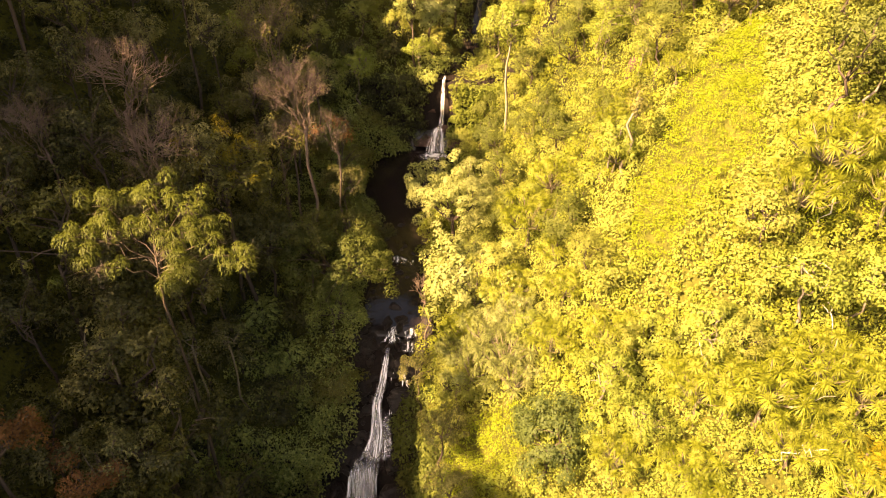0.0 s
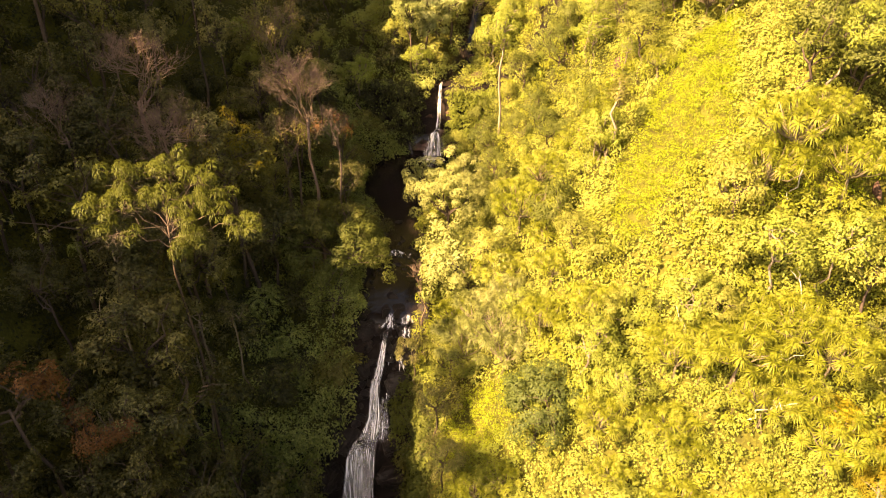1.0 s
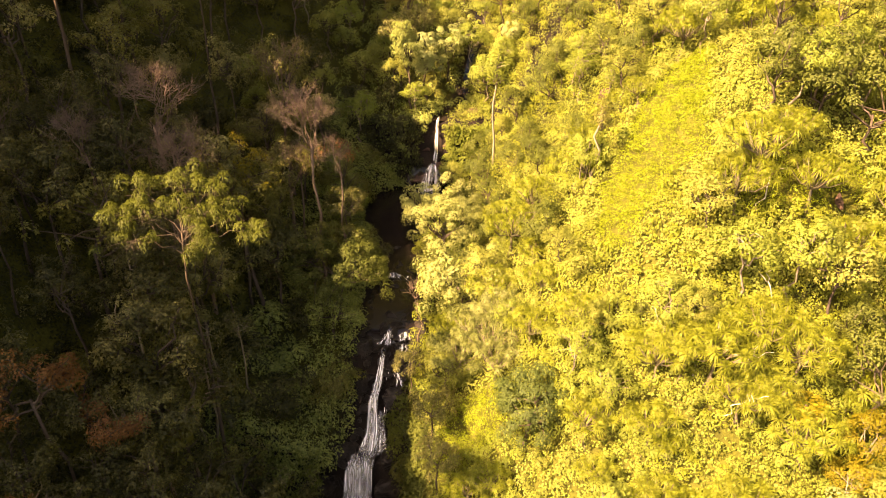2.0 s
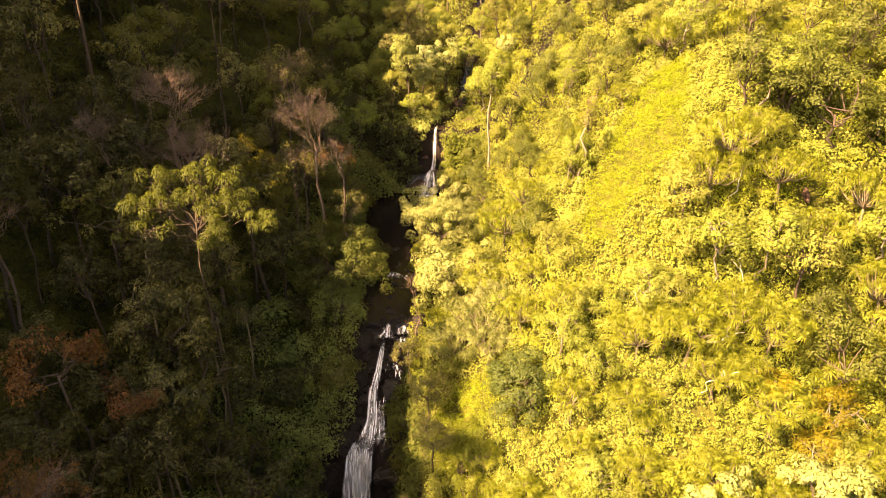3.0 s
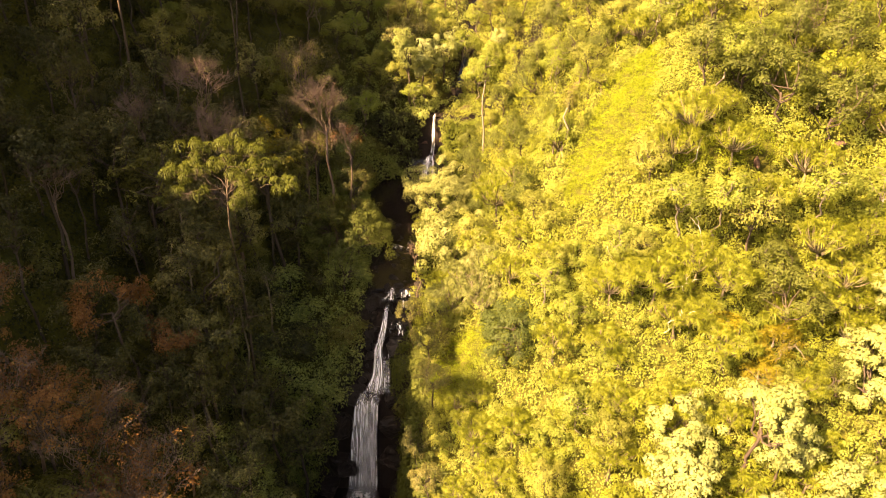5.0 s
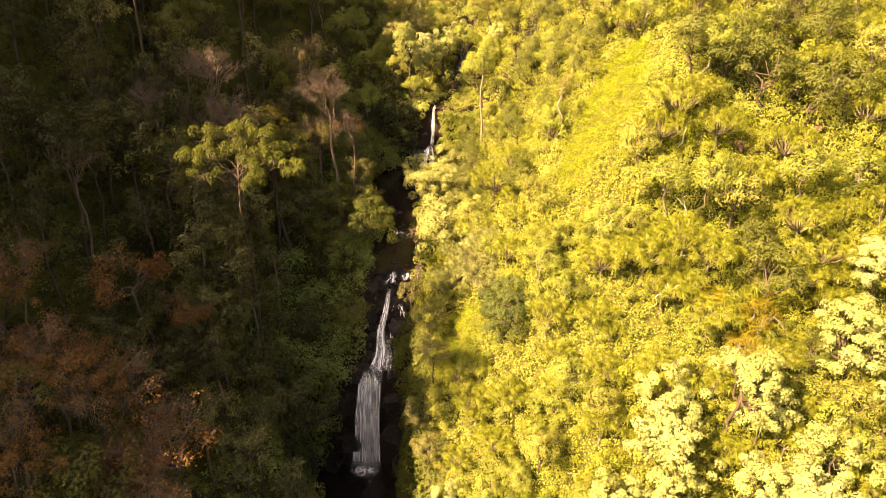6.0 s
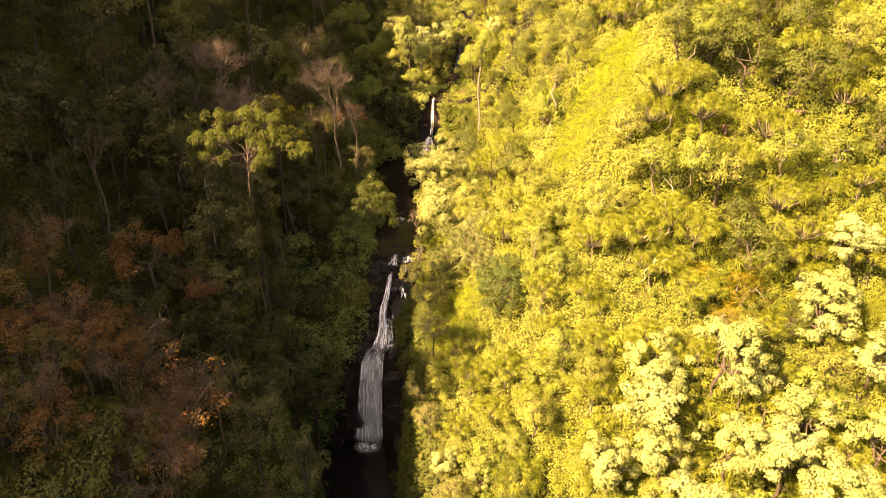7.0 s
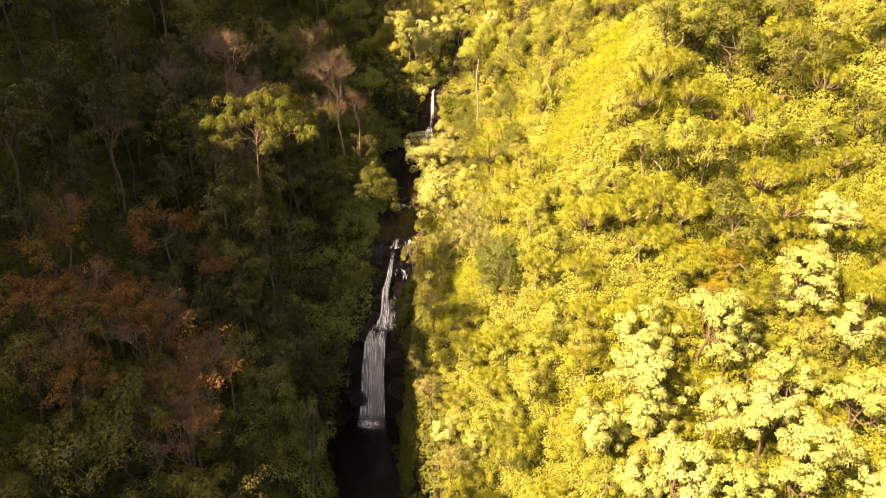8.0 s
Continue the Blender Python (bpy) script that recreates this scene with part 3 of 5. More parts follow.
def strands(path, widths, n, jitter, seed, sheets=4):
    """A fall of water as many narrow overlapping ribbons that follow path."""
    r = np.random.default_rng(seed)
    path = np.asarray(path, float)
    length = np.concatenate(([0], np.cumsum(np.linalg.norm(np.diff(path, axis=0), axis=1))))
    s = np.linspace(0, length[-1], 26)
    line = np.stack([np.interp(s, length, path[:, k]) for k in range(3)], 1)
    wide = np.interp(s, length, widths)
    verts, faces, thick = [], [], []
    for i in range(-sheets, n):
        u = (i + 0.5) / n * 2 - 1 + r.uniform(-0.5, 0.5) / n
        a, b = sorted(r.uniform(0, 1, 2))
        if b - a < 0.55:
            a, b = 0.0, 1.0
        a, b = int(a * 8), 25 - int((1 - b) * 6)
        wob = np.cumsum(r.normal(0, jitter, 26)) * 0.3
        base = len(verts)
        rib = np.clip(wide / n * r.uniform(2.2, 5.5), 0.07, 1.0)
        off, full_at = r.uniform(0, 0.22), r.uniform(0.15, 0.8)
        if i < 0:
            # broad thin sheets behind the strands
            u, a, b, rib, full_at = (-0.35, 0.3, 0.0, 0.15)[i], 0, 25, wide * (0.75, 0.8, 1.15, 1.0)[i], 0.21
        for k in range(a, b + 1):
            p = line[k] + (u * wide[k] / 2 + wob[k], -off - 0.05 * math.sin(k + i), 0.02 * math.sin(2.3 * k + i))
            verts += [p - (rib[k] / 2, 0, 0), p + (0, -0.06, 0.02), p + (rib[k] / 2, 0, 0)]
            full = full_at * min(1.0, (k - a + 0.2) / 3, (b - k + 0.6) / 3)
            thick += [0.0, full, 0.0]
        for k in range(b - a):
            q = base + 3 * k
            faces += [(q, q + 1, q + 4, q + 3), (q + 1, q + 2, q + 5, q + 4)]
    return verts, faces, thick


def soft_edges(ob, thick):
    """How much water there is at each point of a ribbon: none at its rim."""
    ob.data.attributes.new("thick", "FLOAT", "POINT").data.foreach_set("value", np.asarray(thick, np.float32))


def fall(name, label, pieces, jitter=0.05, sheets=4):
    top = tagged(new(name), label, "waterfall", kind="structure")
    for i, (path, widths, n, mat) in enumerate(pieces):
        v, f, thick = strands(path, widths, n, jitter, 40 + i, sheets)
        soft_edges(mesh_object("strand", v, f, mat, top, smooth=True), thick)
    return top


def foam_patch(x, y, z, rx, ry, h, parent, seed):
    r = np.random.default_rng(seed)
    n = 24
    u = np.linspace(-1, 1, n)
    X, Y = np.meshgrid(u, u)
    R = np.sqrt(X ** 2 + Y ** 2)
    Z = h * np.clip(1 - R ** 2, 0, 1) * (0.85 + 0.3 * r.random((n, n))) - 0.03
    v = np.stack((x + X * rx, y + Y * ry, z + Z), -1).reshape(-1, 3)
    q = (np.arange(n - 1)[:, None] * n + np.arange(n - 1)[None]).ravel()
    ob = mesh_object("foam", v, np.stack((q, q + 1, q + n + 1, q + n), 1), FOAM, parent, smooth=True)
    soft_edges(ob, np.clip(1.1 * (1 - R) * r.uniform(0.5, 1.1, R.shape), 0, 0.8).ravel())
    return ob


lower = fall("lower_waterfall", "white waterfall sliding over dark rock, then dropping into a pool", [
    (((-4.8, 44.2, -3.3), (-5.25, 42.3, -5.5), (-5.75, 41.2, -7.1), (-5.85, 39.4, -9.4), (-6.4, 37.6, -10.6)), (0.35, 0.55, 0.7, 0.9, 1.6), 16, VEIL_WATER),
    (((-4.85, 44.1, -3.4), (-5.3, 42.2, -5.55), (-5.8, 41.0, -7.2), (-5.95, 39.4, -9.3)), (0.2, 0.3, 0.36, 0.4), 5, WHITE_WATER),
    (((-5.0, 40.4, -7.6), (-5.0, 39.2, -9.4), (-5.3, 37.8, -10.6)), (0.3, 0.8, 1.1), 8, THIN_WATER),
    (((-6.9, 37.8, -10.4), (-7.0, 36.9, -11.3), (-7.3, 36.3, -15.0), (-7.6, 36.0, -19.5), (-7.9, 35.7, -23.0)), (1.2, 2.2, 2.6, 2.8, 3.1), 34, VEIL_WATER),
    (((-6.2, 37.7, -10.5), (-6.5, 36.7, -11.8), (-6.9, 36.1, -16.0), (-7.2, 35.6, -23.0)), (1.3, 1.5, 1.7, 2.0), 18, VEIL_WATER),
])
foam_patch(-8.0, 35.0, -23.06, 2.0, 1.2, 0.1, lower, 3)
upper = fall("upper_waterfall", "narrow sunlit white waterfall dropping in two steps into a dark pool", [
    (((0.3, 79.9, 6.9), (0.1, 79.3, 6.5), (0.0, 78.8, 4.5), (-0.1, 78.6, 2.4), (-0.3, 78.3, 0.9)), (0.2, 0.3, 0.36, 0.42, 0.5), 9, WHITE_WATER),
    (((-0.5, 78.4, 1.0), (-0.7, 77.9, 0.2), (-1.0, 77.4, -2.45)), (0.6, 1.5, 2.5), 18, WHITE_WATER),
])
foam_patch(-1.2, 76.7, -2.45, 2.3, 1.0, 0.3, upper, 4)


def rapid(label, x, y, z, wide, long, drop, n, seed):
    """White water that breaks over stones: short uneven ribbons."""
    r = np.random.default_rng(seed)
    top = tagged(new("rapid"), label, "rapid", kind="structure")
    verts, faces, thick = [], [], []
    for i in range(2 * n):
        a = np.array((x + r.normal(0, wide / 3.2), y + r.uniform(-0.1, 0.75) * long, 0.0))
        ln, w, k, aside, much = r.uniform(0.15, 0.5) * long, r.uniform(0.05, 0.2), len(verts), r.normal(0, 0.35), r.uniform(0.25, 0.95)
        for j, t in enumerate(np.linspace(0, 1, 6)):
            q = a + (aside * ln * t + 0.08 * math.sin(5 * t + i), -ln * t, 0)
            q[2] = z + drop * (q[1] - y) / long + r.uniform(0.08, 0.2) * math.sin(math.pi * t) + 0.06
            ww = w * math.sin(math.pi * (0.12 + 0.8 * t))
            verts += [q - (ww, 0, 0.05), q, q + (ww, 0, -0.05)]
            thick += [0.0, much * (0.2, 0.8, 1.0, 0.9, 0.6, 0.1)[j], 0.0]
        for j in range(5):
            q = k + 3 * j
            faces += [(q, q + 1, q + 4, q + 3), (q + 1, q + 2, q + 5, q + 4)]
    soft_edges(mesh_object("strand", verts, faces, WHITE_WATER, top, smooth=True), thick)
    return top


fall("rapid", "white water fanning over stones above the lower fall", [
    (((-4.3, 45.7, -2.1), (-4.35, 45.2, -2.5), (-4.3, 44.6, -3.2)), (0.12, 0.35, 0.5), 9, VEIL_WATER),
    (((-4.3, 45.4, -2.3), (-4.7, 45.0, -2.7), (-5.1, 44.6, -3.2)), (0.15, 0.4, 0.6), 7, WHITE_WATER)], 0.16, 0)
fall("rapid", "white water breaking over stones beside the fall", [
    (((-2.8, 45.7, -2.4), (-2.85, 45.3, -2.7), (-3.0, 45.0, -3.0)), (0.3, 0.7, 0.9), 9, VEIL_WATER),
    (((-2.9, 44.9, -3.2), (-2.95, 44.6, -3.5), (-3.0, 44.2, -4.0)), (0.5, 0.6, 0.7), 8, VEIL_WATER)], 0.16, 0)
rapid("thin white water between dark stones", -3.4, 42.6, -5.6, 1.1, 1.4, 1.6, 12, 63)
rapid("thin white water between dark stones", -4.1, 40.9, -7.6, 0.9, 1.2, 1.5, 12, 64)
rapid("small white ripple in the dark stream", -4.2, 55.2, -2.45, 1.2, 1.2, 0.2, 12, 65)

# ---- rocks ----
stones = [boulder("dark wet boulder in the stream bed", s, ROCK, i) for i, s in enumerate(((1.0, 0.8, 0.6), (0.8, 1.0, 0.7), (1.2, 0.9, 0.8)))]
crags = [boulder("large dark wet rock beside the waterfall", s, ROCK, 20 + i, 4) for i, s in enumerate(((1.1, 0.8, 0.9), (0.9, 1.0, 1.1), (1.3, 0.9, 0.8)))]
r = np.random.default_rng(5)
for y in np.arange(38.6, 62, 0.42):
    xs, w, zs = (np.interp(y, STREAM_Y, k) for k in (STREAM_X, STREAM_W, STREAM_Z))
    x = xs + w * r.uniform(-1.15, 1.15)
    s = r.uniform(0.3, 0.8)
    tagged(copy_thing(stones[r.integers(3)], pose(x, y, zs - 0.3, 0, 0, r.uniform(0, 360)) @ Matrix.Scale(s, 4)), group="boulders in the stream")
for _ in range(90):
    y = r.uniform(37.6, 47.5)
    xs, w = np.interp(y, STREAM_Y, STREAM_X), np.interp(y, STREAM_Y, STREAM_W)
    x = xs + r.uniform(-1, 1) * (w + 0.8)
    tagged(copy_thing(stones[r.integers(3)], pose(x, y, float(ground(x, y)) + 0.05, r.uniform(-20, 20), r.uniform(-20, 20), r.uniform(0, 360)) @ Matrix.Scale(r.uniform(0.18, 0.55), 4)), group="rocks of the falls")
for _ in range(34):
    x, y = r.uniform(-6.8, -0.8), r.uniform(42.8, 47.2)
    tagged(copy_thing(stones[r.integers(3)], pose(x, y, float(ground(x, y)) + 0.1, r.uniform(-25, 25), r.uniform(-25, 25), r.uniform(0, 360)) @ Matrix.Scale(r.uniform(0.35, 0.8), 4)), group="rocks of the falls")
for x, y, z, s in ((-3.6, 41.5, -7.6, 1.5), (-2.6, 43.2, -5.3, 1.3), (-7.4, 42.6, -6.4, 1.4), (-8.4, 38.6, -11.4, 1.8), (-4.0, 38.4, -11.6, 1.6), (-3.9, 37.4, -14.5, 2.0), (-9.9, 37.4, -14.5, 2.2),
                   (-3.7, 36.8, -19.0, 2.2), (-10.2, 36.8, -19.5, 2.4), (-12.0, 36.0, -22.4, 2.0), (-4.0, 35.6, -22.6, 1.3), (-6.6, 44.6, -3.6, 0.9), (-1.2, 45.6, -3.0, 0.9), (-3.9, 47.0, -3.0, 0.6)):
    tagged(copy_thing(crags[r.integers(3)], pose(x, y, z, 0, 0, r.uniform(0, 360)) @ Matrix.Scale(s, 4)), group="rocks of the falls")
ledge = boulder("reddish brown rock ledge at the lip of the upper waterfall", (1.6, 1.1, 0.8), RED_ROCK, 5, 3)
for x, y, z, s, t in ((1.9, 80.2, 5.9, 0.8, 10), (3.4, 81.2, 6.4, 0.7, 60), (4.8, 82.0, 6.9, 0.7, 20), (-1.5, 80.3, 6.0, 0.5, 30), (1.4, 80.0, 3.2, 0.8, 80), (-1.5, 80.2, 2.6, 0.9, 15), (-2.0, 79.4, -1.4, 1.2, 40), (1.5, 79.0, -1.4, 1.0, 70), (-0.2, 79.6, 0.2, 1.0, 0)):
    tagged(copy_thing(ledge, pose(x, y, z, 0, 0, t) @ Matrix.Scale(s, 4)), group="rocks of the upper fall")
retire(stones + crags + [ledge])

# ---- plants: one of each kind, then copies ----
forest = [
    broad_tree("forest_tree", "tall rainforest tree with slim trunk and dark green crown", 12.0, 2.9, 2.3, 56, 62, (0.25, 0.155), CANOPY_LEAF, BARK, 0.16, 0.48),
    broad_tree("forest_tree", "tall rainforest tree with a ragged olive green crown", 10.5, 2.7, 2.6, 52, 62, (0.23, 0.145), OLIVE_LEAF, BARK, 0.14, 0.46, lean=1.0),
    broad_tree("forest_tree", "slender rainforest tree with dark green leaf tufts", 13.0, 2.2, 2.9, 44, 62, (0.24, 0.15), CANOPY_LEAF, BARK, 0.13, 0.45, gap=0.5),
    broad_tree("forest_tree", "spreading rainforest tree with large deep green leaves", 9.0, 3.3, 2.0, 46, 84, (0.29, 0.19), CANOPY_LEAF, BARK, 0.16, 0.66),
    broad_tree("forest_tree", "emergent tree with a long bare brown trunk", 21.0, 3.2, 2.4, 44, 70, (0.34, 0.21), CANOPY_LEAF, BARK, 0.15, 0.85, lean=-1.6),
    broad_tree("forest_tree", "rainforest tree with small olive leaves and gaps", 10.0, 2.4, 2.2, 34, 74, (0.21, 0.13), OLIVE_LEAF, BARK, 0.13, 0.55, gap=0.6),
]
# forest trees with darker leaves, for the parts where shade is put into colour
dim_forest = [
    broad_tree("forest_tree", "tall rainforest tree with deep shaded green crown", 12.0, 2.7, 2.5, 54, 60, (0.25, 0.155), DIM_LEAF, BARK, 0.15, 0.46, gap=0.5),
    broad_tree("forest_tree", "slender rainforest tree with ragged deep green crown", 13.0, 2.2, 2.8, 44, 60, (0.23, 0.14), DIM_LEAF, BARK, 0.13, 0.44, gap=0.6),
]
# coarse tree for the unseen ridge, added only to block and dapple the sun
shadow_tree = broad_tree("forest_tree", "unseen tree added on the ridge to cast shade", 14.0, 3.4, 3.0, 26, 26, (0.85, 0.6), CANOPY_LEAF, BARK, 0.2, 0.9, limbs=3)
sunny = [
    broad_tree("broadleaf_tree", "sunlit broadleaf tree with yellow-green leaf clumps", 6.0, 2.4, 1.8, 42, 86, (0.20, 0.132), BRIGHT_LEAF, PALE_BARK, 0.11, 0.52, low=-0.2, limbs=4),
    broad_tree("broadleaf_tree", "sunlit broadleaf tree with a ragged olive crown", 6.5, 2.2, 2.0, 40, 86, (0.195, 0.13), SUNLIT_OLIVE_LEAF, BARK, 0.11, 0.50, low=-0.2, limbs=4),
    broad_tree("broadleaf_tree", "sunlit tree with dense dark green leaf clumps", 5.5, 2.3, 1.9, 42, 86, (0.195, 0.13), BLUE_LEAF, BARK, 0.11, 0.50, low=-0.2, limbs=4),
    broad_tree("broadleaf_tree", "slim sunlit tree with a thin pale trunk", 8.5, 1.5, 1.8, 26, 90, (0.18, 0.11), BRIGHT_LEAF, PALE_BARK, 0.10, 0.62, gap=0.4),
]
golden = broad_tree("broadleaf_tree", "sunlit tree with golden yellow autumn leaves", 6.0, 2.3, 1.9, 40, 86, (0.195, 0.125), GOLD_LEAF, PALE_BARK, 0.11, 0.52, low=-0.2, limbs=4)
pale = [
    broad_tree("candlenut_tree", "large candlenut tree with pale cream-green leaf clumps", 9.0, 3.0, 2.4, 70, 108, (0.235, 0.18), PALE_LEAF, BARK, 0.18, 0.50, limbs=6, gap=0.45, flat=0.7, low=-0.8),
    broad_tree("candlenut_tree", "candlenut tree with pale leaf clumps and visible limbs", 8.0, 2.5, 2.3, 52, 108, (0.235, 0.18), PALE_LEAF, BARK, 0.16, 0.50, limbs=6, gap=0.6, flat=0.7, low=-0.8),
]
pale_tall = broad_tree("candlenut_tree", "tall narrow candlenut tree with pale sunlit leaf clumps", 12.0, 1.9, 3.6, 52, 110, (0.21, 0.16), PALE_LEAF, BARK, 0.16, 0.55, limbs=7, gap=0.6, flat=0.75, fork_at=1.5)
lime = broad_tree("candlenut_tree", "rounded candlenut tree with pale lime leaf clumps", 6.5, 3.3, 2.8, 84, 96, (0.22, 0.16), PALE_GREEN_LEAF, BARK, 0.16, 0.55, low=-0.95, gap=0.3)
bare = [
    twig_tree("bare_tree", "nearly leafless tree with a fan of pinkish grey twigs", 14.0, 3.0, DEAD_BARK, tufts=60, deep=0.62, thin=0.7),
    twig_tree("bare_tree", "half dead tree with bare twigs and olive leaves", 12.0, 2.7, DEAD_BARK, OLIVE_LEAF, 1300, (0.2, 0.12), tufts=48, thin=0.6),
]
twiggy = twig_tree("bare_tree", "nearly bare tree with a haze of fine reddish brown twigs", 13.0, 3.4, DEAD_BARK, ORANGE_LEAF, 620, (0.19, 0.12), tufts=84, trunk_r=0.12, deep=0.7, limbs=9, thin=0.45)
orange = [
    broad_tree("orange_tree", "open tree with thin orange and rust coloured leaves", 12.5, 2.9, 1.7, 54, 64, (0.165, 0.10), ORANGE_LEAF, BARK, 0.11, 0.42, gap=0.7, limbs=9, hollow=0.4, limb_r=0.2),
    twig_tree("orange_tree", "tree with curved bare twigs and scattered reddish leaves", 12.0, 3.0, DEAD_BARK, ORANGE_LEAF, 1300, (0.20, 0.12), tufts=52, trunk_r=0.13, deep=0.6, limbs=9, thin=0.75),
    broad_tree("orange_tree", "leafy tree with rust orange crown above olive leaves", 12.5, 2.1, 1.5, 34, 90, (0.19, 0.12), ORANGE_LEAF, BARK, 0.13, 0.5, gap=0.5),
]
shrubs_sunny = [
    bush("shrub", "dense sunlit shrub with small yellow-green leaves", 2.6, 1.7, 20, 74, (0.205, 0.136), BRIGHT_LEAF, 0.42),
    bush("shrub", "low rounded sunlit shrub with olive leaves", 2.2, 1.7, 18, 74, (0.20, 0.132), SUNLIT_OLIVE_LEAF, 0.42),
    bush("shrub", "leafy sunlit shrub with bright lime leaves", 2.8, 1.6, 18, 74, (0.205, 0.136), FERN_LEAF, 0.42),
]
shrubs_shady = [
    bush("shrub", "shaded undergrowth shrub with broad dark green leaves", 3.0, 1.9, 24, 70, (0.32, 0.20), DIM_LEAF, 0.65),
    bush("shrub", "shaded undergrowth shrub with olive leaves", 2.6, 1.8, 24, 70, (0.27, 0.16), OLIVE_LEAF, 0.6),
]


def rosette_meshes(mat):
    out = []
    for n, ln in ((58, 0.60), (50, 0.70)):
        v, f = strap_mesh(n, ln, 0.048)
        me = bpy.data.meshes.new("rosette")
        me.from_pydata([tuple(map(float, p)) for p in v], [], f)
        me.materials.append(mat)
        out.append(me)
    return out


GREEN_ROSETTE, GREY_ROSETTE = rosette_meshes(PANDAN_LEAF), rosette_meshes(GREY_PANDAN_LEAF)
pines = [
    pandanus("screw pine with yellow-green strap leaves on pale forked stems", 3.6, 18, 1.9, GREEN_ROSETTE),
    pandanus("low screw pine with sunlit strap leaf rosettes", 2.6, 12, 1.5, GREEN_ROSETTE),
    pandanus("wide screw pine with many sunlit strap leaf rosettes", 4.2, 24, 2.4, GREEN_ROSETTE),
]
# darker copy of the screw pine, its shade put into the leaf colour
shade_pines = [pandanus("shaded screw pine with dark green strap leaf rosettes", 4.2, 17, 2.1, rosette_meshes(DIM_LEAF))]
grey_pines = [pandanus("screw pine with dull grey-green strap leaf rosettes", 4.2, 17, 2.1, GREY_ROSETTE)]
slender = broad_tree("slender_tree", "slender tree with a thin pale trunk and small crown", 13.0, 1.5, 1.5, 26, 60, (0.19, 0.12), CANOPY_LEAF, STEM_BARK, 0.12, 0.45, lean=0.5, gap=0.6, limbs=4, fork_at=1.2, limb_r=0.3)
ferns = [frond_tree("mid green tree fern with wide arching feathered fronds", 2.4, 10, 2.0, BOUNCE_LEAF), frond_tree("dark green tree fern with a wheel of feathered fronds", 2.6, 9, 2.1)]

# single trees that stand out
SPECIAL, CLEAR = [], [(1.8, 79.8, 1.5), (3.4, 80.6, 1.5), (4.8, 81.4, 1.2)]


def single(tree, x, y, keep_off, turn=0.0, lean=(0, 0)):
    """Sets a one-off tree on the ground and keeps the others off its place."""
    tree.matrix_world = pose(x, y, float(ground(x, y)) - 0.1, lean[0], lean[1], turn)
    SPECIAL.append((x, y, keep_off))
    return tree


def over(kind, size_of, x, y, top, keep_off, turn=0.0):
    """A copy that reaches up to the height top."""
    SPECIAL.append((x, y, keep_off))
    return plant(kind, x, y, (top - float(ground(x, y))) / size_of, turn)


def layered_tree(name, label, height, branches, leaf_mat, bark, first=0.40, steps=8, size=(0.36, 0.66), per=150):
    """A wide tree whose open limbs end in drooping feathery tufts; branches: (turn, height on trunk, reach, rise)."""
    tree = tagged(new(name), label, "tree")
    top = np.array((0.4, 0.0, height - 1.6))
    line = bent((0, 0, -0.6), top, 0, 0.10, 9)
    v, f = tubes([(line, np.linspace(0.17, 0.06, 9))], 8)
    mesh_object("trunk", v, f, bark, tree, smooth=True)
    tufts, wide = [], []
    for turn, at, reach, rise in branches:
        a = radians(turn)
        start = np.array([np.interp(at, line[:, 2], line[:, k]) for k in range(3)])
        end = start + (reach * math.cos(a), reach * math.sin(a), rise)
        arm = bent(start, end, 0.35, 0.16, 7)
        paths = [(arm, np.linspace(0.05, 0.02, 7))]
        for t in np.linspace(first, 1.0, steps):
            p = np.array([np.interp(t, np.linspace(0, 1, 7), arm[:, k]) for k in range(3)])
            q = p + rng.normal(0, 0.6, 3) * (1, 1, 0.3) + (0, 0, rng.uniform(0.1, 0.6))
            paths.append((bent(p, q, 0.05, 0.04, 3), np.linspace(0.018, 0.009, 3)))
            tufts.append(q)
            wide.append(rng.uniform(*size))
            for _ in range(3):
                e = p + unit(rng.normal(0, 1, 3) * (1, 1, 0.3)) * rng.uniform(0.6, 1.3)
                paths.append((bent(p, e, -0.1, 0.08, 4), np.linspace(0.012, 0.007, 4)))
        v, f = tubes(paths, 4)
        mesh_object("limb", v, f, bark, tree, smooth=True)
    v, f, soft = clump_leaves(np.array(tufts), np.array(wide), per, 0.28, 0.07, 0.6, 0.9, 0.8, form=np.tile((0.0, 0.0, 0.5), (len(tufts), 1)))
    mesh_object("crown", v, f, leaf_mat, tree, normals=soft)
    return tree


FEATHER_TOP = 20.2 - float(ground(-16.6, 31.4))
feather_limbs = []
for east, up in ((-2.9, 1.9), (-0.7, 2.2), (1.8, 1.8), (2.5, 0.5), (-4.8, -0.2), (-2.8, -0.3), (-3.5, -2.1), (-0.4, 0.5), (0.4, -1.1), (1.8, -2.2), (1.4, -3.0), (3.5, -0.5), (4.9, -1.1)):
    # limb ends placed to fit the camera's view; their depth is assumed roof-like
    start = FEATHER_TOP - 4.6 + 0.4 * up
    feather_limbs.append((math.degrees(math.atan2(0.5 * up, east + 0.5)), start, math.hypot(east + 0.5, 0.5 * up), FEATHER_TOP - 2.3 + 0.75 * up - start))
feather = layered_tree("feathery_tree", "wide tree with feathery yellow-green tufts on open limbs", FEATHER_TOP - 2.2, feather_limbs, FEATHER_LEAF, BARK, 0.84, 7, (0.34, 0.58), 150)
single(feather, -16.6, 31.4, 2.6, 0)
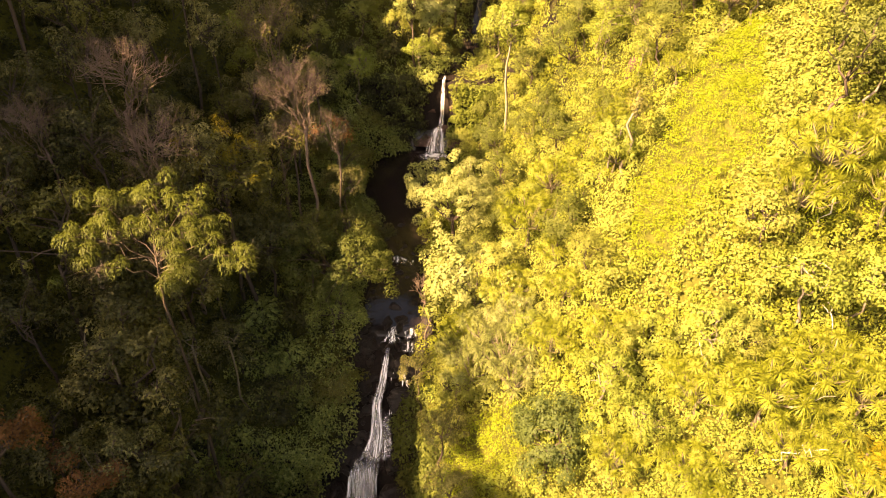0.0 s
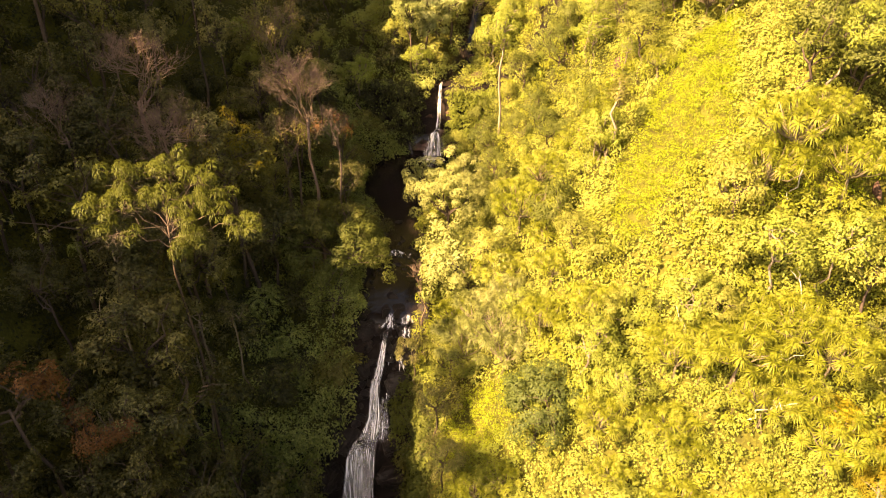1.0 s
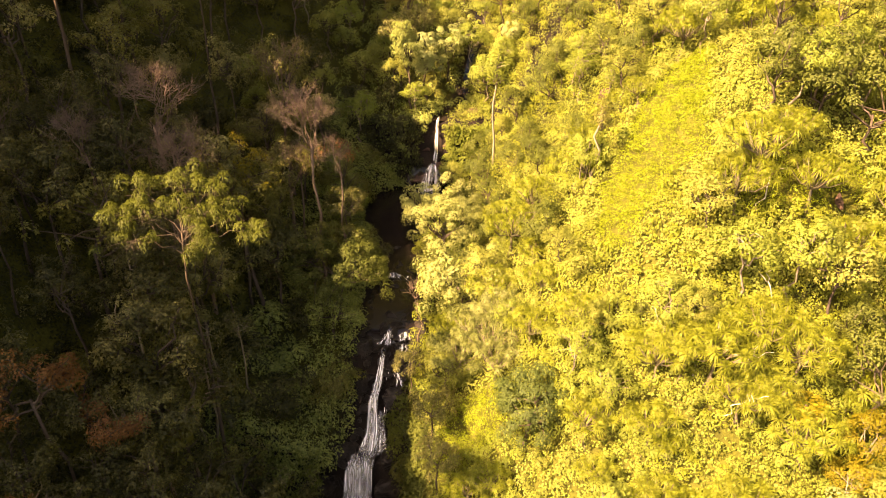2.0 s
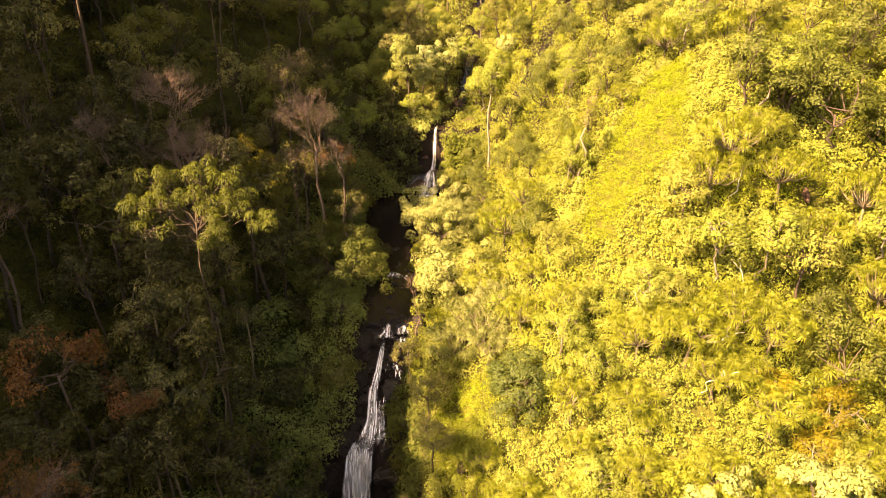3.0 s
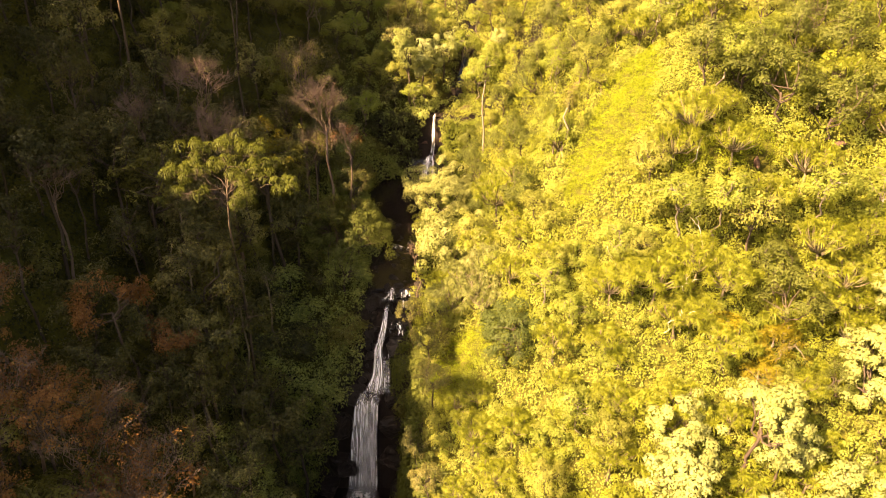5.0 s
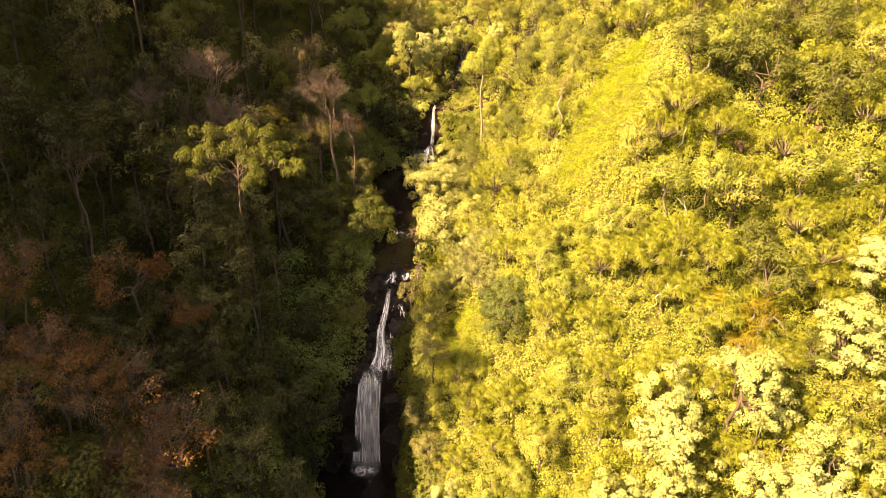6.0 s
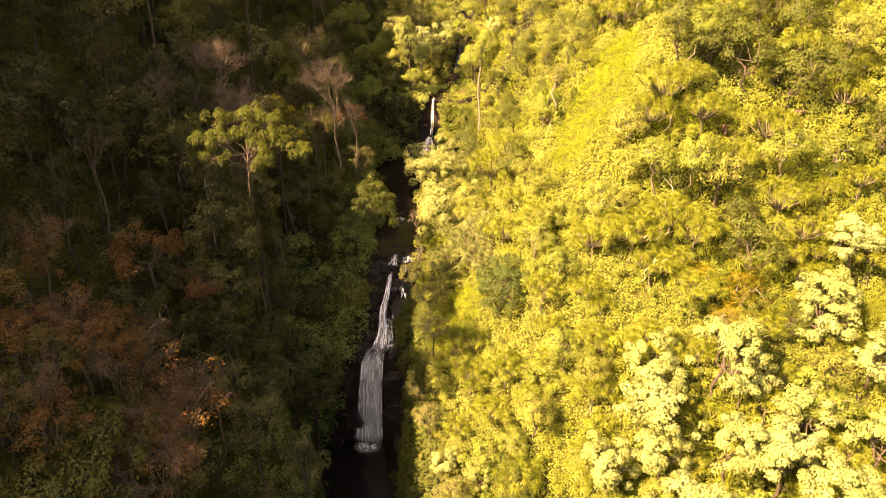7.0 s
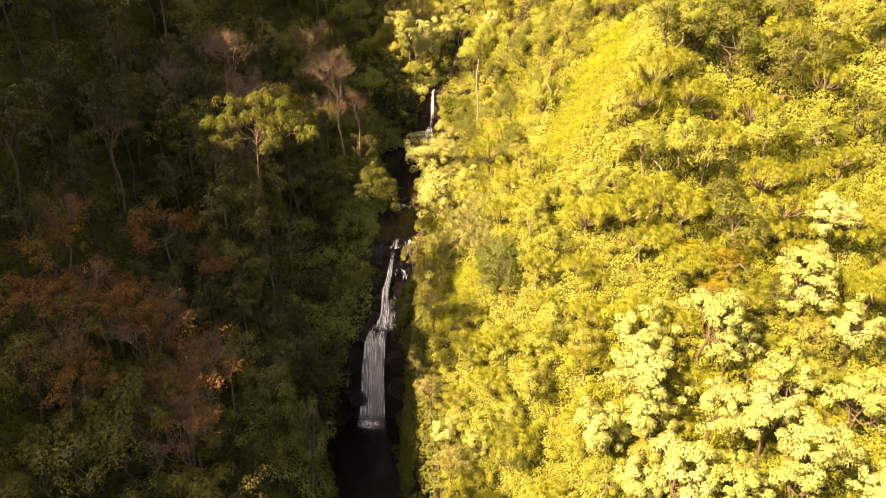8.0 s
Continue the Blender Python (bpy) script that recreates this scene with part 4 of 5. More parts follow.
for x, y, top in ((-18.6, 29.4, 13.0), (-14.8, 29.2, 10.5), (-16.8, 28.0, 9.5), (-13.6, 32.0, 9.0), (-20.2, 31.4, 14.0)):
    over(dim_forest[0], 12, x, y, min(top, float(ground(x, y)) + 16), 1.5, 31 * x)
gold_feather = layered_tree("feathery_tree", "slender tree with thin golden brown feathery tufts", 16.5, [
    (180, 14.6, 2.6, 0.6), (10, 14.4, 2.8, 0.4), (270, 14.2, 2.0, 0.6), (330, 13.4, 3.0, -0.3), (210, 13.4, 2.6, -0.2), (60, 14.8, 1.6, 1.0)], GOLD_LEAF, BARK, 0.5, 4, (0.35, 0.6), 90)
single(gold_feather, -17.4, 46.6, 2.0, 0)
dark = broad_tree("dark_tree", "rounded dense tree with dark bluish green leaves", 6.2, 2.5, 2.6, 92, 100, (0.21, 0.14), SHADY_LEAF, BARK, 0.16, 0.55, gap=0.25, hollow=0.7, low=-0.95)
single(dark, 6.8, 28.4, 2.6, 40)
round_tree = broad_tree("candlenut_tree", "large rounded candlenut tree beside the dark stream", 10.5, 4.6, 3.6, 130, 130, (0.21, 0.16), PALE_GREEN_LEAF, BARK, 0.25, 0.6, limbs=8, gap=0.35, flat=0.7)
single(round_tree, 1.0, 56.0, 4.5, 70)
bank_tree = broad_tree("streamside_tree", "broad green tree leaning over the shaded stream", 9.4, 4.9, 3.0, 125, 120, (0.22, 0.145), BLUE_LEAF, BARK, 0.22, 0.62, limbs=8)
single(bank_tree, -9.2, 47.6, 4.0, 0)
low_bank_tree = broad_tree("streamside_tree", "rounded green tree on the shaded edge of the stream", 6.6, 2.6, 2.4, 60, 100, (0.21, 0.14), BOUNCE_LEAF, BARK, 0.16, 0.55, limbs=6, low=-0.7)
single(low_bank_tree, -9.6, 44.8, 2.4, 0)
dead = twig_tree("dead_tree", "tall dead tree with a dense fan of pinkish twigs", 23.0, 3.1, DEAD_BARK, None, 0, tufts=110, trunk_r=0.19, deep=0.85, limbs=10, thin=0.6)
single(dead, -11.4, 51.5, 2.5, 0)
dead_low = twig_tree("dead_tree", "half dead tree with lit reddish bare twigs", 16.5, 2.2, DEAD_BARK, ORANGE_LEAF, 160, tufts=34, trunk_r=0.13, deep=0.9, thin=0.6)
single(dead_low, -9.4, 54.5, 2.0, 0)
slim = broad_tree("slim_tree", "tall slim tree with a pale bare trunk", 15.0, 1.3, 2.6, 26, 46, (0.34, 0.19), BRIGHT_LEAF, PALE_BARK, 0.17, 0.6, lean=0.4, gap=0.5, fork_at=1.3)
single(slim, 6.8, 70.0, 1.2, 0)
pole = broad_tree("slim_tree", "small tree with a pale dead trunk and thin crown", 7.2, 1.0, 1.4, 14, 40, (0.30, 0.16), OLIVE_LEAF, PALE_BARK, 0.15, 0.5, lean=0.2, fork_at=1.3)
single(pole, 13.4, 45.0, 1.0, 0)

# shaded bank: trees placed and sized one by one to fit the camera's view
for kind, h, x, y, top in ((bare[0], 14, -22.7, 46.4, 23.5), (bare[0], 14, -19.8, 43.4, 19.6), (bare[0], 14, -26.6, 41.5, 21.5), (bare[1], 12, -16.0, 63.4, 21.3), (dim_forest[0], 12, -17.6, 59.4, 16.2), (forest[2], 13, -24.8, 37.6, 16.4), (orange[0], 12.5, -27.8, 14.4, 15.6),
                           (forest[5], 10, -21.5, 6.0, 6.5), (forest[1], 10.5, -16.5, 11.5, 1.0), (forest[1], 10.5, -15.0, 4.5, 1.5), (bare[1], 12, -18.0, 17.5, 4.0),
                           (orange[2], 12.5, -22.4, 21.9, 13.6), (orange[2], 15, -20.4, 24.0, 11.2), (orange[0], 12.5, -23.3, 11.4, 12.6), (orange[0], 12.5, -21.2, 14.8, 9.0), (orange[0], 12.5, -24.5, 6.0, 10.0), (orange[1], 12, -18.2, 12.6, 6.6), (orange[1], 12, -18.8, 9.8, 5.2),
                           (orange[0], 12.5, -26.8, 9.2, 14.8), (orange[1], 12, -25.4, 13.0, 13.4), (forest[5], 10, -21.6, 9.0, 7.4), (forest[5], 10, -22.6, 2.6, 7.0), (twiggy, 13, -18.6, 7.6, 5.0), (twiggy, 13, -22.2, 12.6, 11.6), (twiggy, 13, -19.8, 11.2, 7.2), (twiggy, 13, -25.8, 7.4, 12.2), (orange[1], 12, -29.5, 19.0, 16.4),
                           (forest[1], 10.5, -18.3, 61.5, 14.0), (forest[2], 13, -11.4, 17.4, -5.2), (forest[0], 12, -14.6, 63.0, 12.0), (forest[5], 10, -16.7, 46.8, 15.5), (forest[4], 21, -29.2, 46.5, 37.0), (forest[4], 21, -23.0, 61.0, 30.0), (forest[1], 10.5, -24.5, 33.9, 18.6)):
    over(kind, h, x, y, top, 1.9, 57 * x)
for kind, x, y, size in ((forest[1], -17.6, 28.6, 1.15), (forest[5], -19.8, 30.6, 1.1), (forest[0], -18.6, 26.0, 1.0), (forest[5], -11.6, 48.6, 1.0), (forest[1], -8.6, 51.2, 0.85), (forest[5], -15.8, 52.0, 1.0), (bare[1], -14.6, 56.0, 1.15), (dim_forest[0], -28.0, 37.6, 0.62), (dim_forest[1], -28.6, 40.4, 0.6), (dim_forest[1], -30.4, 38.4, 0.62), (dim_forest[0], -26.2, 39.2, 0.6), (dim_forest[0], -31.0, 42.4, 0.62)):
    plant(kind, x, y, size, 91 * x)
for x, y, s, t in ((-16.6, 40.4, 1.1, 0), (-17.9, 41.8, 0.9, 50), (-14.4, 39.6, 0.9, 20), (-20.5, 55.0, 1.0, 30), (-12.5, 42.0, 0.8, 80)):
    tagged(plant(ferns[1], x, y, s, t), group="tree ferns")
for x, y, s, t in ((-15.7, 45.1, 1.15, 10), (-13.5, 43.2, 1.0, 40), (-13.7, 36.3, 0.9, 70), (-14.6, 42.2, 0.8, 25)):
    SPECIAL.append((x, y, 2.2))
    tagged(plant(ferns[0], x, y, s, t), group="tree ferns")
for x, y, top in ((-17.0, 34.8, 8.0), (-16.9, 32.8, 9.0), (-19.9, 29.4, 16.6), (-18.0, 31.9, 14.2), (-19.4, 36.6, 10.0), (-15.6, 37.4, 6.2), (-21.6, 33.4, 15.0), (-18.4, 24.6, 8.6)):
    tagged(over(slender, 13, x, y, min(top, float(ground(x, y)) + 15), 1.4, 33 * x), group="slender trees of the shaded bank")
dead_fern = frond_tree("dead tree fern with drooping orange brown fronds", 2.4, 8, 1.9, GOLD_LEAF)
single(dead_fern, 23.3, 24.2, 1.4)
for x, y, s in ((-20.0, 24.4, 1.3), (-19.0, 29.0, 1.0)):
    plant(shade_pines[0], x, y, s, 20)
# sunlit bank: trees placed and sized one by one to fit the camera's view
for kind, h, x, y, top in ((lime, 6.5, 3.0, 44.2, 8.6), (pale_tall, 12, -3.4, 80.8, 18.8), (pale[1], 8, -1.6, 84.0, 17.5), (sunny[0], 6, -2.8, 80.6, 11.5), (sunny[0], 6, 6.4, 82.0, 15.0), (sunny[0], 6, 4.9, 90.0, 17.0), (sunny[1], 6.5, 2.6, 93.0, 18.5), (sunny[0], 6, 6.6, 97.0, 20.0), (sunny[1], 6.5, 4.2, 103.0, 22.5), (sunny[0], 6, 7.4, 108.0, 26.0), (pale[1], 8, 1.5, 88.0, 17.5), (pale[1], 8, 9.8, 85.0, 18.5),
                           (sunny[3], 8.5, 11.7, 80.3, 17.0), (sunny[3], 8.5, 14.8, 64.8, 22.0), (sunny[3], 8.5, 16.0, 55.0, 21.0), (sunny[2], 5.5, 23.2, 38.7, 28.0), (sunny[2], 5.5, 26.4, 37.0, 27.5),
                           (sunny[2], 5.5, 29.4, 35.8, 26.6), (sunny[2], 5.5, 32.4, 34.2, 24.5), (sunny[2], 5.5, 34.6, 38.6, 29.0), (sunny[2], 5.5, 31.4, 40.6, 29.0), (sunny[2], 5.5, 36.4, 34.4, 25.0), (sunny[2], 5.5, 14.6, 31.4, 11.0), (sunny[2], 5.5, 28.6, 24.6, 12.4), (sunny[0], 6, 23.2, 29.7, 18.4), (sunny[1], 6.5, 25.6, 28.6, 17.6), (sunny[0], 6, 20.6, 29.9, 18.2),
                           (pale[0], 9, 32.6, 20.2, 10.0), (pale[0], 9, 18.6, 13.6, 4.6), (pale[0], 9, 22.6, 10.5, 3.4), (pale[1], 8, 29.5, 12.6, 4.4), (pale[0], 9, 28.6, 5.7, 4.0), (pale[1], 8, 1.2, 17.8, -6.6),
                           (pale[1], 8, 18.1, 17.6, 6.0), (pale[1], 8, 14.5, 12.0, 0.4), (pale[0], 9, 26.0, 8.6, 3.4), (pale[1], 8, 25.2, 15.6, 5.0), (pale[1], 8, 4.6, 16.0, -6.4), (pale[1], 8, 35.4, 16.0, 7.0),
                           (golden, 6, 27.0, 22.0, 8.6), (golden, 6, 25.0, 20.6, 6.6),
                           (pale[0], 9, 33.0, 9.4, 4.0), (pale[0], 9, 22.0, 4.4, 1.5), (pale[1], 8, 16.4, 7.2, -1.0), (pale[0], 9, 36.5, 24.0, 13.0)):
    over(kind, h, x, y, top, 1.6, 43 * x)
for x, y, s in ((2.2, 36.6, 1.1), (4.4, 36.0, 1.1), (3.2, 38.8, 1.0), (5.6, 38.2, 0.9), (1.2, 39.6, 0.9), (4.8, 33.6, 0.9)):
    SPECIAL.append((x, y, 1.2))
    tagged(plant(grey_pines[0], x, y, s, 77 * x), group="grey screw pines")
for x, y, s in ((7.1, 47.0, 1.2), (21.9, 35.0, 1.1), (20.4, 33.6, 1.0), (16.6, 27.4, 1.0), (18.2, 26.6, 1.1), (15.0, 27.8, 0.9), (21.5, 27.4, 1.0), (23.4, 26.2, 1.0), (31.3, 27.9, 1.1), (33.0, 26.4, 1.0), (22.9, 22.6, 1.0), (25.0, 33.0, 0.9), (27.0, 30.6, 1.0)):
    SPECIAL.append((x, y, 1.4))
    tagged(plant(pines[2], x, y, s, 61 * x), group="screw pines of the sunlit bank")


# bare wood and stones among the plants
snag = twig_tree("dead_sapling", "small dead sapling with bare upright reddish twigs", 7.4, 0.8, DEAD_BARK, tufts=9, trunk_r=0.05, deep=1.2, limbs=3)
single(snag, -1.7, 44.6, 0.3)
stick("dead_pole", "thin bare pole leaning on the bank beside the fall", "branch", [(bent((-2.1, 42.6, -2.6), (-3.1, 40.4, -8.6), 0, 0.05, 6), np.linspace(0.03, 0.06, 6))], PALE_BARK)
for x, y, t in ((19.5, 26.4, 20), (17.3, 27.2, 100), (15.9, 29.2, 200), (18.9, 25.2, 300), (21.9, 33.3, 60), (22.6, 29.0, 140)):
    q = np.array((x, y, float(ground(x, y))))
    a = radians(t)
    mid = q + (1.1 * math.cos(a), 1.1 * math.sin(a) - 0.3, 2.6)
    tagged(stick("dead_branch", "crooked bleached dead branch above the screw pines", "branch", [
        (bent(q, mid, 0.3, 0.16, 6), np.linspace(0.05, 0.035, 6)),
        (bent(mid, mid + (0.9 * math.cos(a + 0.7), 0.9 * math.sin(a + 0.7) - 0.4, 0.9), 0.1, 0.12, 5), np.linspace(0.036, 0.014, 5)),
        (bent(mid, mid + (0.8 * math.cos(a - 0.9), 0.8 * math.sin(a - 0.9) - 0.5, 1.0), 0.1, 0.12, 5), np.linspace(0.032, 0.012, 5))], WHITE_WOOD), group="dead branches")
slab = boulder("long reddish brown rock slab on the sunlit slope", (2.0, 0.55, 0.7), RED_ROCK, 9)
for x, y, s, t, tip in ((12.9, 54.2, 1.0, 52, -24), (10.2, 53.6, 0.7, 35, -20), (16.5, 58.4, 0.9, 60, -20), (34.0, 34.0, 0.45, 10, -10), (27.4, 33.8, 0.45, 80, -20)):
    SPECIAL.append((x, y, 1.9))
    tagged(copy_thing(slab, pose(x, y, float(ground(x, y)) + 0.5, 0, tip, t) @ Matrix.Scale(s, 4)), group="rock slabs")
    CLEAR.append((x, y - 0.6, 1.5))
retire([slab])


def free(x, y):
    return np.all([(x - a) ** 2 + (y - b) ** 2 > d * d for a, b, d in SPECIAL], axis=0)


def fern_slope(x, y):
    """The open slope that carries only bright fern."""
    low_side = np.interp(x, (13.0, 14.5, 17.2, 19.8, 20.6, 21.8, 23.5), (37.0, 35.6, 37.8, 38.0, 41.0, 45.0, 50.0))
    high_side = np.interp(x, (13.0, 14.0, 16.3, 17.6, 19.2, 23.5), (38.0, 43.0, 44.5, 48.7, 49.4, 52.0))
    strip = (x > 13) & (x < 23.5) & (y > low_side) & (y < high_side)
    patch = ((x - 24.8) / 4.6) ** 2 + ((y - 34.6) / 1.4) ** 2 < 1
    low = ((x - 3.2) / 3.4) ** 2 + ((y - 31.5) / 2.2) ** 2 < 1
    return strip | patch | low


def open_slope(x, y):
    """The fern slope and the strip of ground whose trees would hide it."""
    return np.any([fern_slope(x + a, y + b) for a in (-1.3, 0, 1.3) for b in (0, 1.5, 3.0)], axis=0)


def seen(x, y):
    """Ground that can come into view."""
    return (x > -30 - 0.32 * y) & (x < 34 + 0.30 * y) & (y < 124 - 1.15 * np.abs(x - 2))


def beside_fall(x, y):
    """The steep strip of the sunlit bank along the lower fall and its pool, planted darker in place of shade."""
    d = x - np.interp(y, STREAM_Y, STREAM_X)
    return (d > 0) & (d < np.interp(y, (10, 20, 30, 36, 40, 43, 44), (7.0, 8.5, 9.5, 8.0, 5.0, 3.0, 0.0))) & (y < 44)


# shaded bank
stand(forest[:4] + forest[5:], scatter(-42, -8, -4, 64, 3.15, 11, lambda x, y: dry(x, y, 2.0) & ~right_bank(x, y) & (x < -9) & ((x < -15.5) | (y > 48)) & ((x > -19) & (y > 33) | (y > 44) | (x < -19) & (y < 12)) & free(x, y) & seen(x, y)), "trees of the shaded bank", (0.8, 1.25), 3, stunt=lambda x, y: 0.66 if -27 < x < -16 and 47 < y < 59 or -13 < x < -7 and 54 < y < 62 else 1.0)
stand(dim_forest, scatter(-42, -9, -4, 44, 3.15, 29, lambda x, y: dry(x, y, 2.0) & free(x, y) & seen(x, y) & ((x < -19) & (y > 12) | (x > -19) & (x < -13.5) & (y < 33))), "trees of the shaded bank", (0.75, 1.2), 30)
# unseen ridge trees cast shade on the banks; gaps between them pass sun patches
stand([shadow_tree], scatter(-62, -44, -30, 70, 7.5, 14, lambda x, y: (np.abs(y - 9.5) > 13.5) & (np.abs(y - 50) > 8) & (np.abs(y - 34) > 6) & (np.abs(y + 13) > 8)), "trees of the shaded ridge", (0.9, 1.2), 10)
stand([shadow_tree], scatter(-53, -46, -4, 3.5, 3.4, 15), "trees of the shaded ridge", (0.9, 1.2), 16)
stand(forest[:2] + sunny[:2], scatter(-38, 28, 62, 112, 3.5, 12, lambda x, y: dry(x, y, 2.0) & free(x, y) & seen(x, y) & ((x < -7) | (y > 82)) & ((np.abs(x - 3) > 4) | (y > 86))), "trees at the head of the valley", (0.75, 1.15), 4)
stand(bare, scatter(-36, -12, 26, 62, 8.5, 18, lambda x, y: dry(x, y, 5.0) & ~right_bank(x, y) & free(x, y))[:14], "half bare trees of the shaded bank", (0.65, 0.95), 19)
# sunlit bank
stand(pale, scatter(12, 44, -4, 19, 5.4, 21, lambda x, y: free(x, y) & seen(x, y) & (y < 12 + 0.2 * x)), "candlenut trees on the sunlit bench", (0.6, 1.0), 6)
# darker kinds here: the strip's partial shade is put into the leaf colours
stand([forest[0], forest[2], shrubs_shady[0]], scatter(-4, 10, 8, 44, 2.6, 27, lambda x, y: dry(x, y, 1.6) & beside_fall(x, y) & free(x, y)), "small trees beside the lower fall", (0.42, 0.62), 28)
stand(sunny[:3], scatter(0, 48, 29, 74, 4.0, 22, lambda x, y: ~beside_fall(x, y) & dry(x, y, 2) & right_bank(x, y) & free(x, y) & seen(x, y) & ~open_slope(x, y)), "small trees of the sunlit bank", (0.6, 1.02), 7)
stand(pines + sunny[:3] + shrubs_sunny[:1], scatter(3, 42, -4, 30, 2.8, 26, lambda x, y: ~beside_fall(x, y) & dry(x, y, 3.0) & right_bank(x, y) & free(x, y) & seen(x, y) & ~open_slope(x, y) & (x < 30 + 0.3 * y)), "small trees of the sunlit bank", (0.6, 1.0), 17)
stand(pines, scatter(1, 48, 18, 58, 3.2, 23, lambda x, y: dry(x, y, 2.0) & right_bank(x, y) & free(x, y) & seen(x, y) & ~open_slope(x, y) & (np.sin(0.4 * x + 0.3 * y) > -0.5)), "screw pines of the sunlit bank", (0.65, 1.05), 8)
stand(pines, scatter(3, 40, 9, 26, 4.3, 43, lambda x, y: dry(x, y, 3.0) & right_bank(x, y) & free(x, y) & seen(x, y)), "screw pines of the sunlit bank", (0.8, 1.1), 44)
stand([sunny[2]], scatter(4, 19, 50, 84, 4.4, 45, lambda x, y: dry(x, y, 2.5) & free(x, y) & ~open_slope(x, y)), "small trees of the sunlit bank", (0.75, 1.1), 46)
stand(shrubs_sunny, scatter(-3, 48, 8, 80, 3.9, 24, lambda x, y: ~beside_fall(x, y) & dry(x, y, 0.4) & right_bank(x, y) & seen(x, y) & ~open_slope(x, y))[:80], "shrubs of the sunlit bank", (0.7, 1.2), 9)
stand(shrubs_shady, scatter(-36, -3, 0, 84, 4.6, 13, lambda x, y: dry(x, y, 0.3) & ~right_bank(x, y) & seen(x, y))[:95], "shrubs of the shaded bank", (0.8, 1.3), 5)


def slope_at(x, y):
    return np.hypot(ground(x + 0.3, y) - ground(x - 0.3, y), ground(x, y + 0.3) - ground(x, y - 0.3)) / 0.6


def thicket(name, label, gap, area, pick, per, leaf, mat, seed, high, radius=0.62):
    """Undergrowth that nobody could count: a lumpy mat of leaf clumps over the ground."""
    places = np.array(scatter(*area, gap, seed, lambda x, y: pick(x, y) & np.all([(x - a) ** 2 + (y - b) ** 2 > d * d for a, b, d in CLEAR], axis=0)))
    x, y = places[:, 0], places[:, 1]
    lump = np.clip(0.5 + 0.5 * np.sin(0.9 * x + 0.5 * y + 2 * np.sin(0.35 * y)) * np.sin(0.8 * y - 0.45 * x + 1.3), 0, 1)
    lump = 0.65 * lump + 0.35 * (0.5 + 0.5 * np.sin(2.3 * x + 1.1 * y) * np.sin(2.6 * y - 0.9 * x))
    e = 0.3
    dx, dy = (ground(x + e, y) - ground(x - e, y)) / (2 * e), (ground(x, y + e) - ground(x, y - e)) / (2 * e)
    normal = unit(np.stack((-dx, -dy, np.ones(len(x))), -1))
    c = np.stack((x, y, ground(x, y)), -1) + normal * (0.15 + high * lump * rng.uniform(0.6, 1.1, len(x)))[:, None]
    v, f, soft = clump_leaves(c, radius * rng.uniform(0.7, 1.3, len(c)), per, leaf[0], leaf[1], 0.25, 0.85, 0.5, form=normal)
    return tagged(mesh_object(name, v, f, mat, normals=soft), label, "undergrowth", kind="stuff")


def patchy(x, y, k):
    s = np.sin(0.33 * x + 0.5 * np.sin(0.4 * y)) + np.sin(0.37 * y - 0.2 * x + 1)
    open_shoulder = (x > 15) & (y < 44)
    return ((s < -0.4) | open_shoulder & (s >= 0.6), (s >= -0.4) & (s < 0.6), (s >= 0.6) & ~open_shoulder)[k]


RIGHT, LEFT = (-4, 46, -4, 116), (-44, 9, -2, 120)
thicket("undergrowth", "bright yellow fern thicket on the open slope", 0.42, (-1, 32, 28, 53), fern_slope, 110, (0.16, 0.085), LEMON_LEAF, 31, 0.5, 0.5)
for k, mat, label in ((0, FERN_LEAF, "bright lime undergrowth on the sunlit bank"), (1, BRIGHT_LEAF, "yellow-green undergrowth on the sunlit bank"), (2, SUNLIT_OLIVE_LEAF, "olive undergrowth on the sunlit bank")):
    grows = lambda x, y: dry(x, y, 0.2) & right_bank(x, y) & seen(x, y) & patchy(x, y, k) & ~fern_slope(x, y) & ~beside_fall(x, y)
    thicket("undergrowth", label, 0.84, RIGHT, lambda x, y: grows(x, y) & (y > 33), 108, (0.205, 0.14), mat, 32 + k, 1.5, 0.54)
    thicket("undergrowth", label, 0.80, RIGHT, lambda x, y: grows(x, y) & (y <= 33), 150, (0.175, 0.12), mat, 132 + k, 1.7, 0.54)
# darker leaves stand for the partial shade on this steep strip
thicket("undergrowth", "dull green undergrowth darkened for shade on the steep bank beside the lower fall", 0.75, (-4, 12, 6, 45), lambda x, y: dry(x, y, 0.2) & beside_fall(x, y), 96, (0.23, 0.15), BLUE_LEAF, 37, 1.2, 0.55)
# plants low on the shaded bank, brightened in colour in place of bounced light
thicket("undergrowth", "leafy green undergrowth low on the shaded bank", 1.0, (-14, 9, 33, 120), lambda x, y: dry(x, y, 0.5) & ~right_bank(x, y) & seen(x, y), 70, (0.27, 0.17), BOUNCE_LEAF, 44, 2.2, 0.66)
thicket("undergrowth", "green leafy edge of the shaded stream bank", 0.6, (-16, 4, 36, 84), lambda x, y: dry(x, y, 0.15) & ~right_bank(x, y) & (x > np.interp(y, STREAM_Y, STREAM_X) - np.interp(y, STREAM_Y, STREAM_W) - 4.5), 60, (0.27, 0.17), BOUNCE_LEAF, 38, 0.9, 0.55)
thicket("undergrowth", "dull green undergrowth high on the sunlit bank", 1.0, (3, 19, 47, 86), lambda x, y: dry(x, y, 1.0) & ~fern_slope(x, y) & (np.sin(0.55 * x + 0.3 * y) + np.sin(0.5 * y - 0.4 * x) > -0.1), 76, (0.22, 0.15), BLUE_LEAF, 39, 1.7, 0.62)
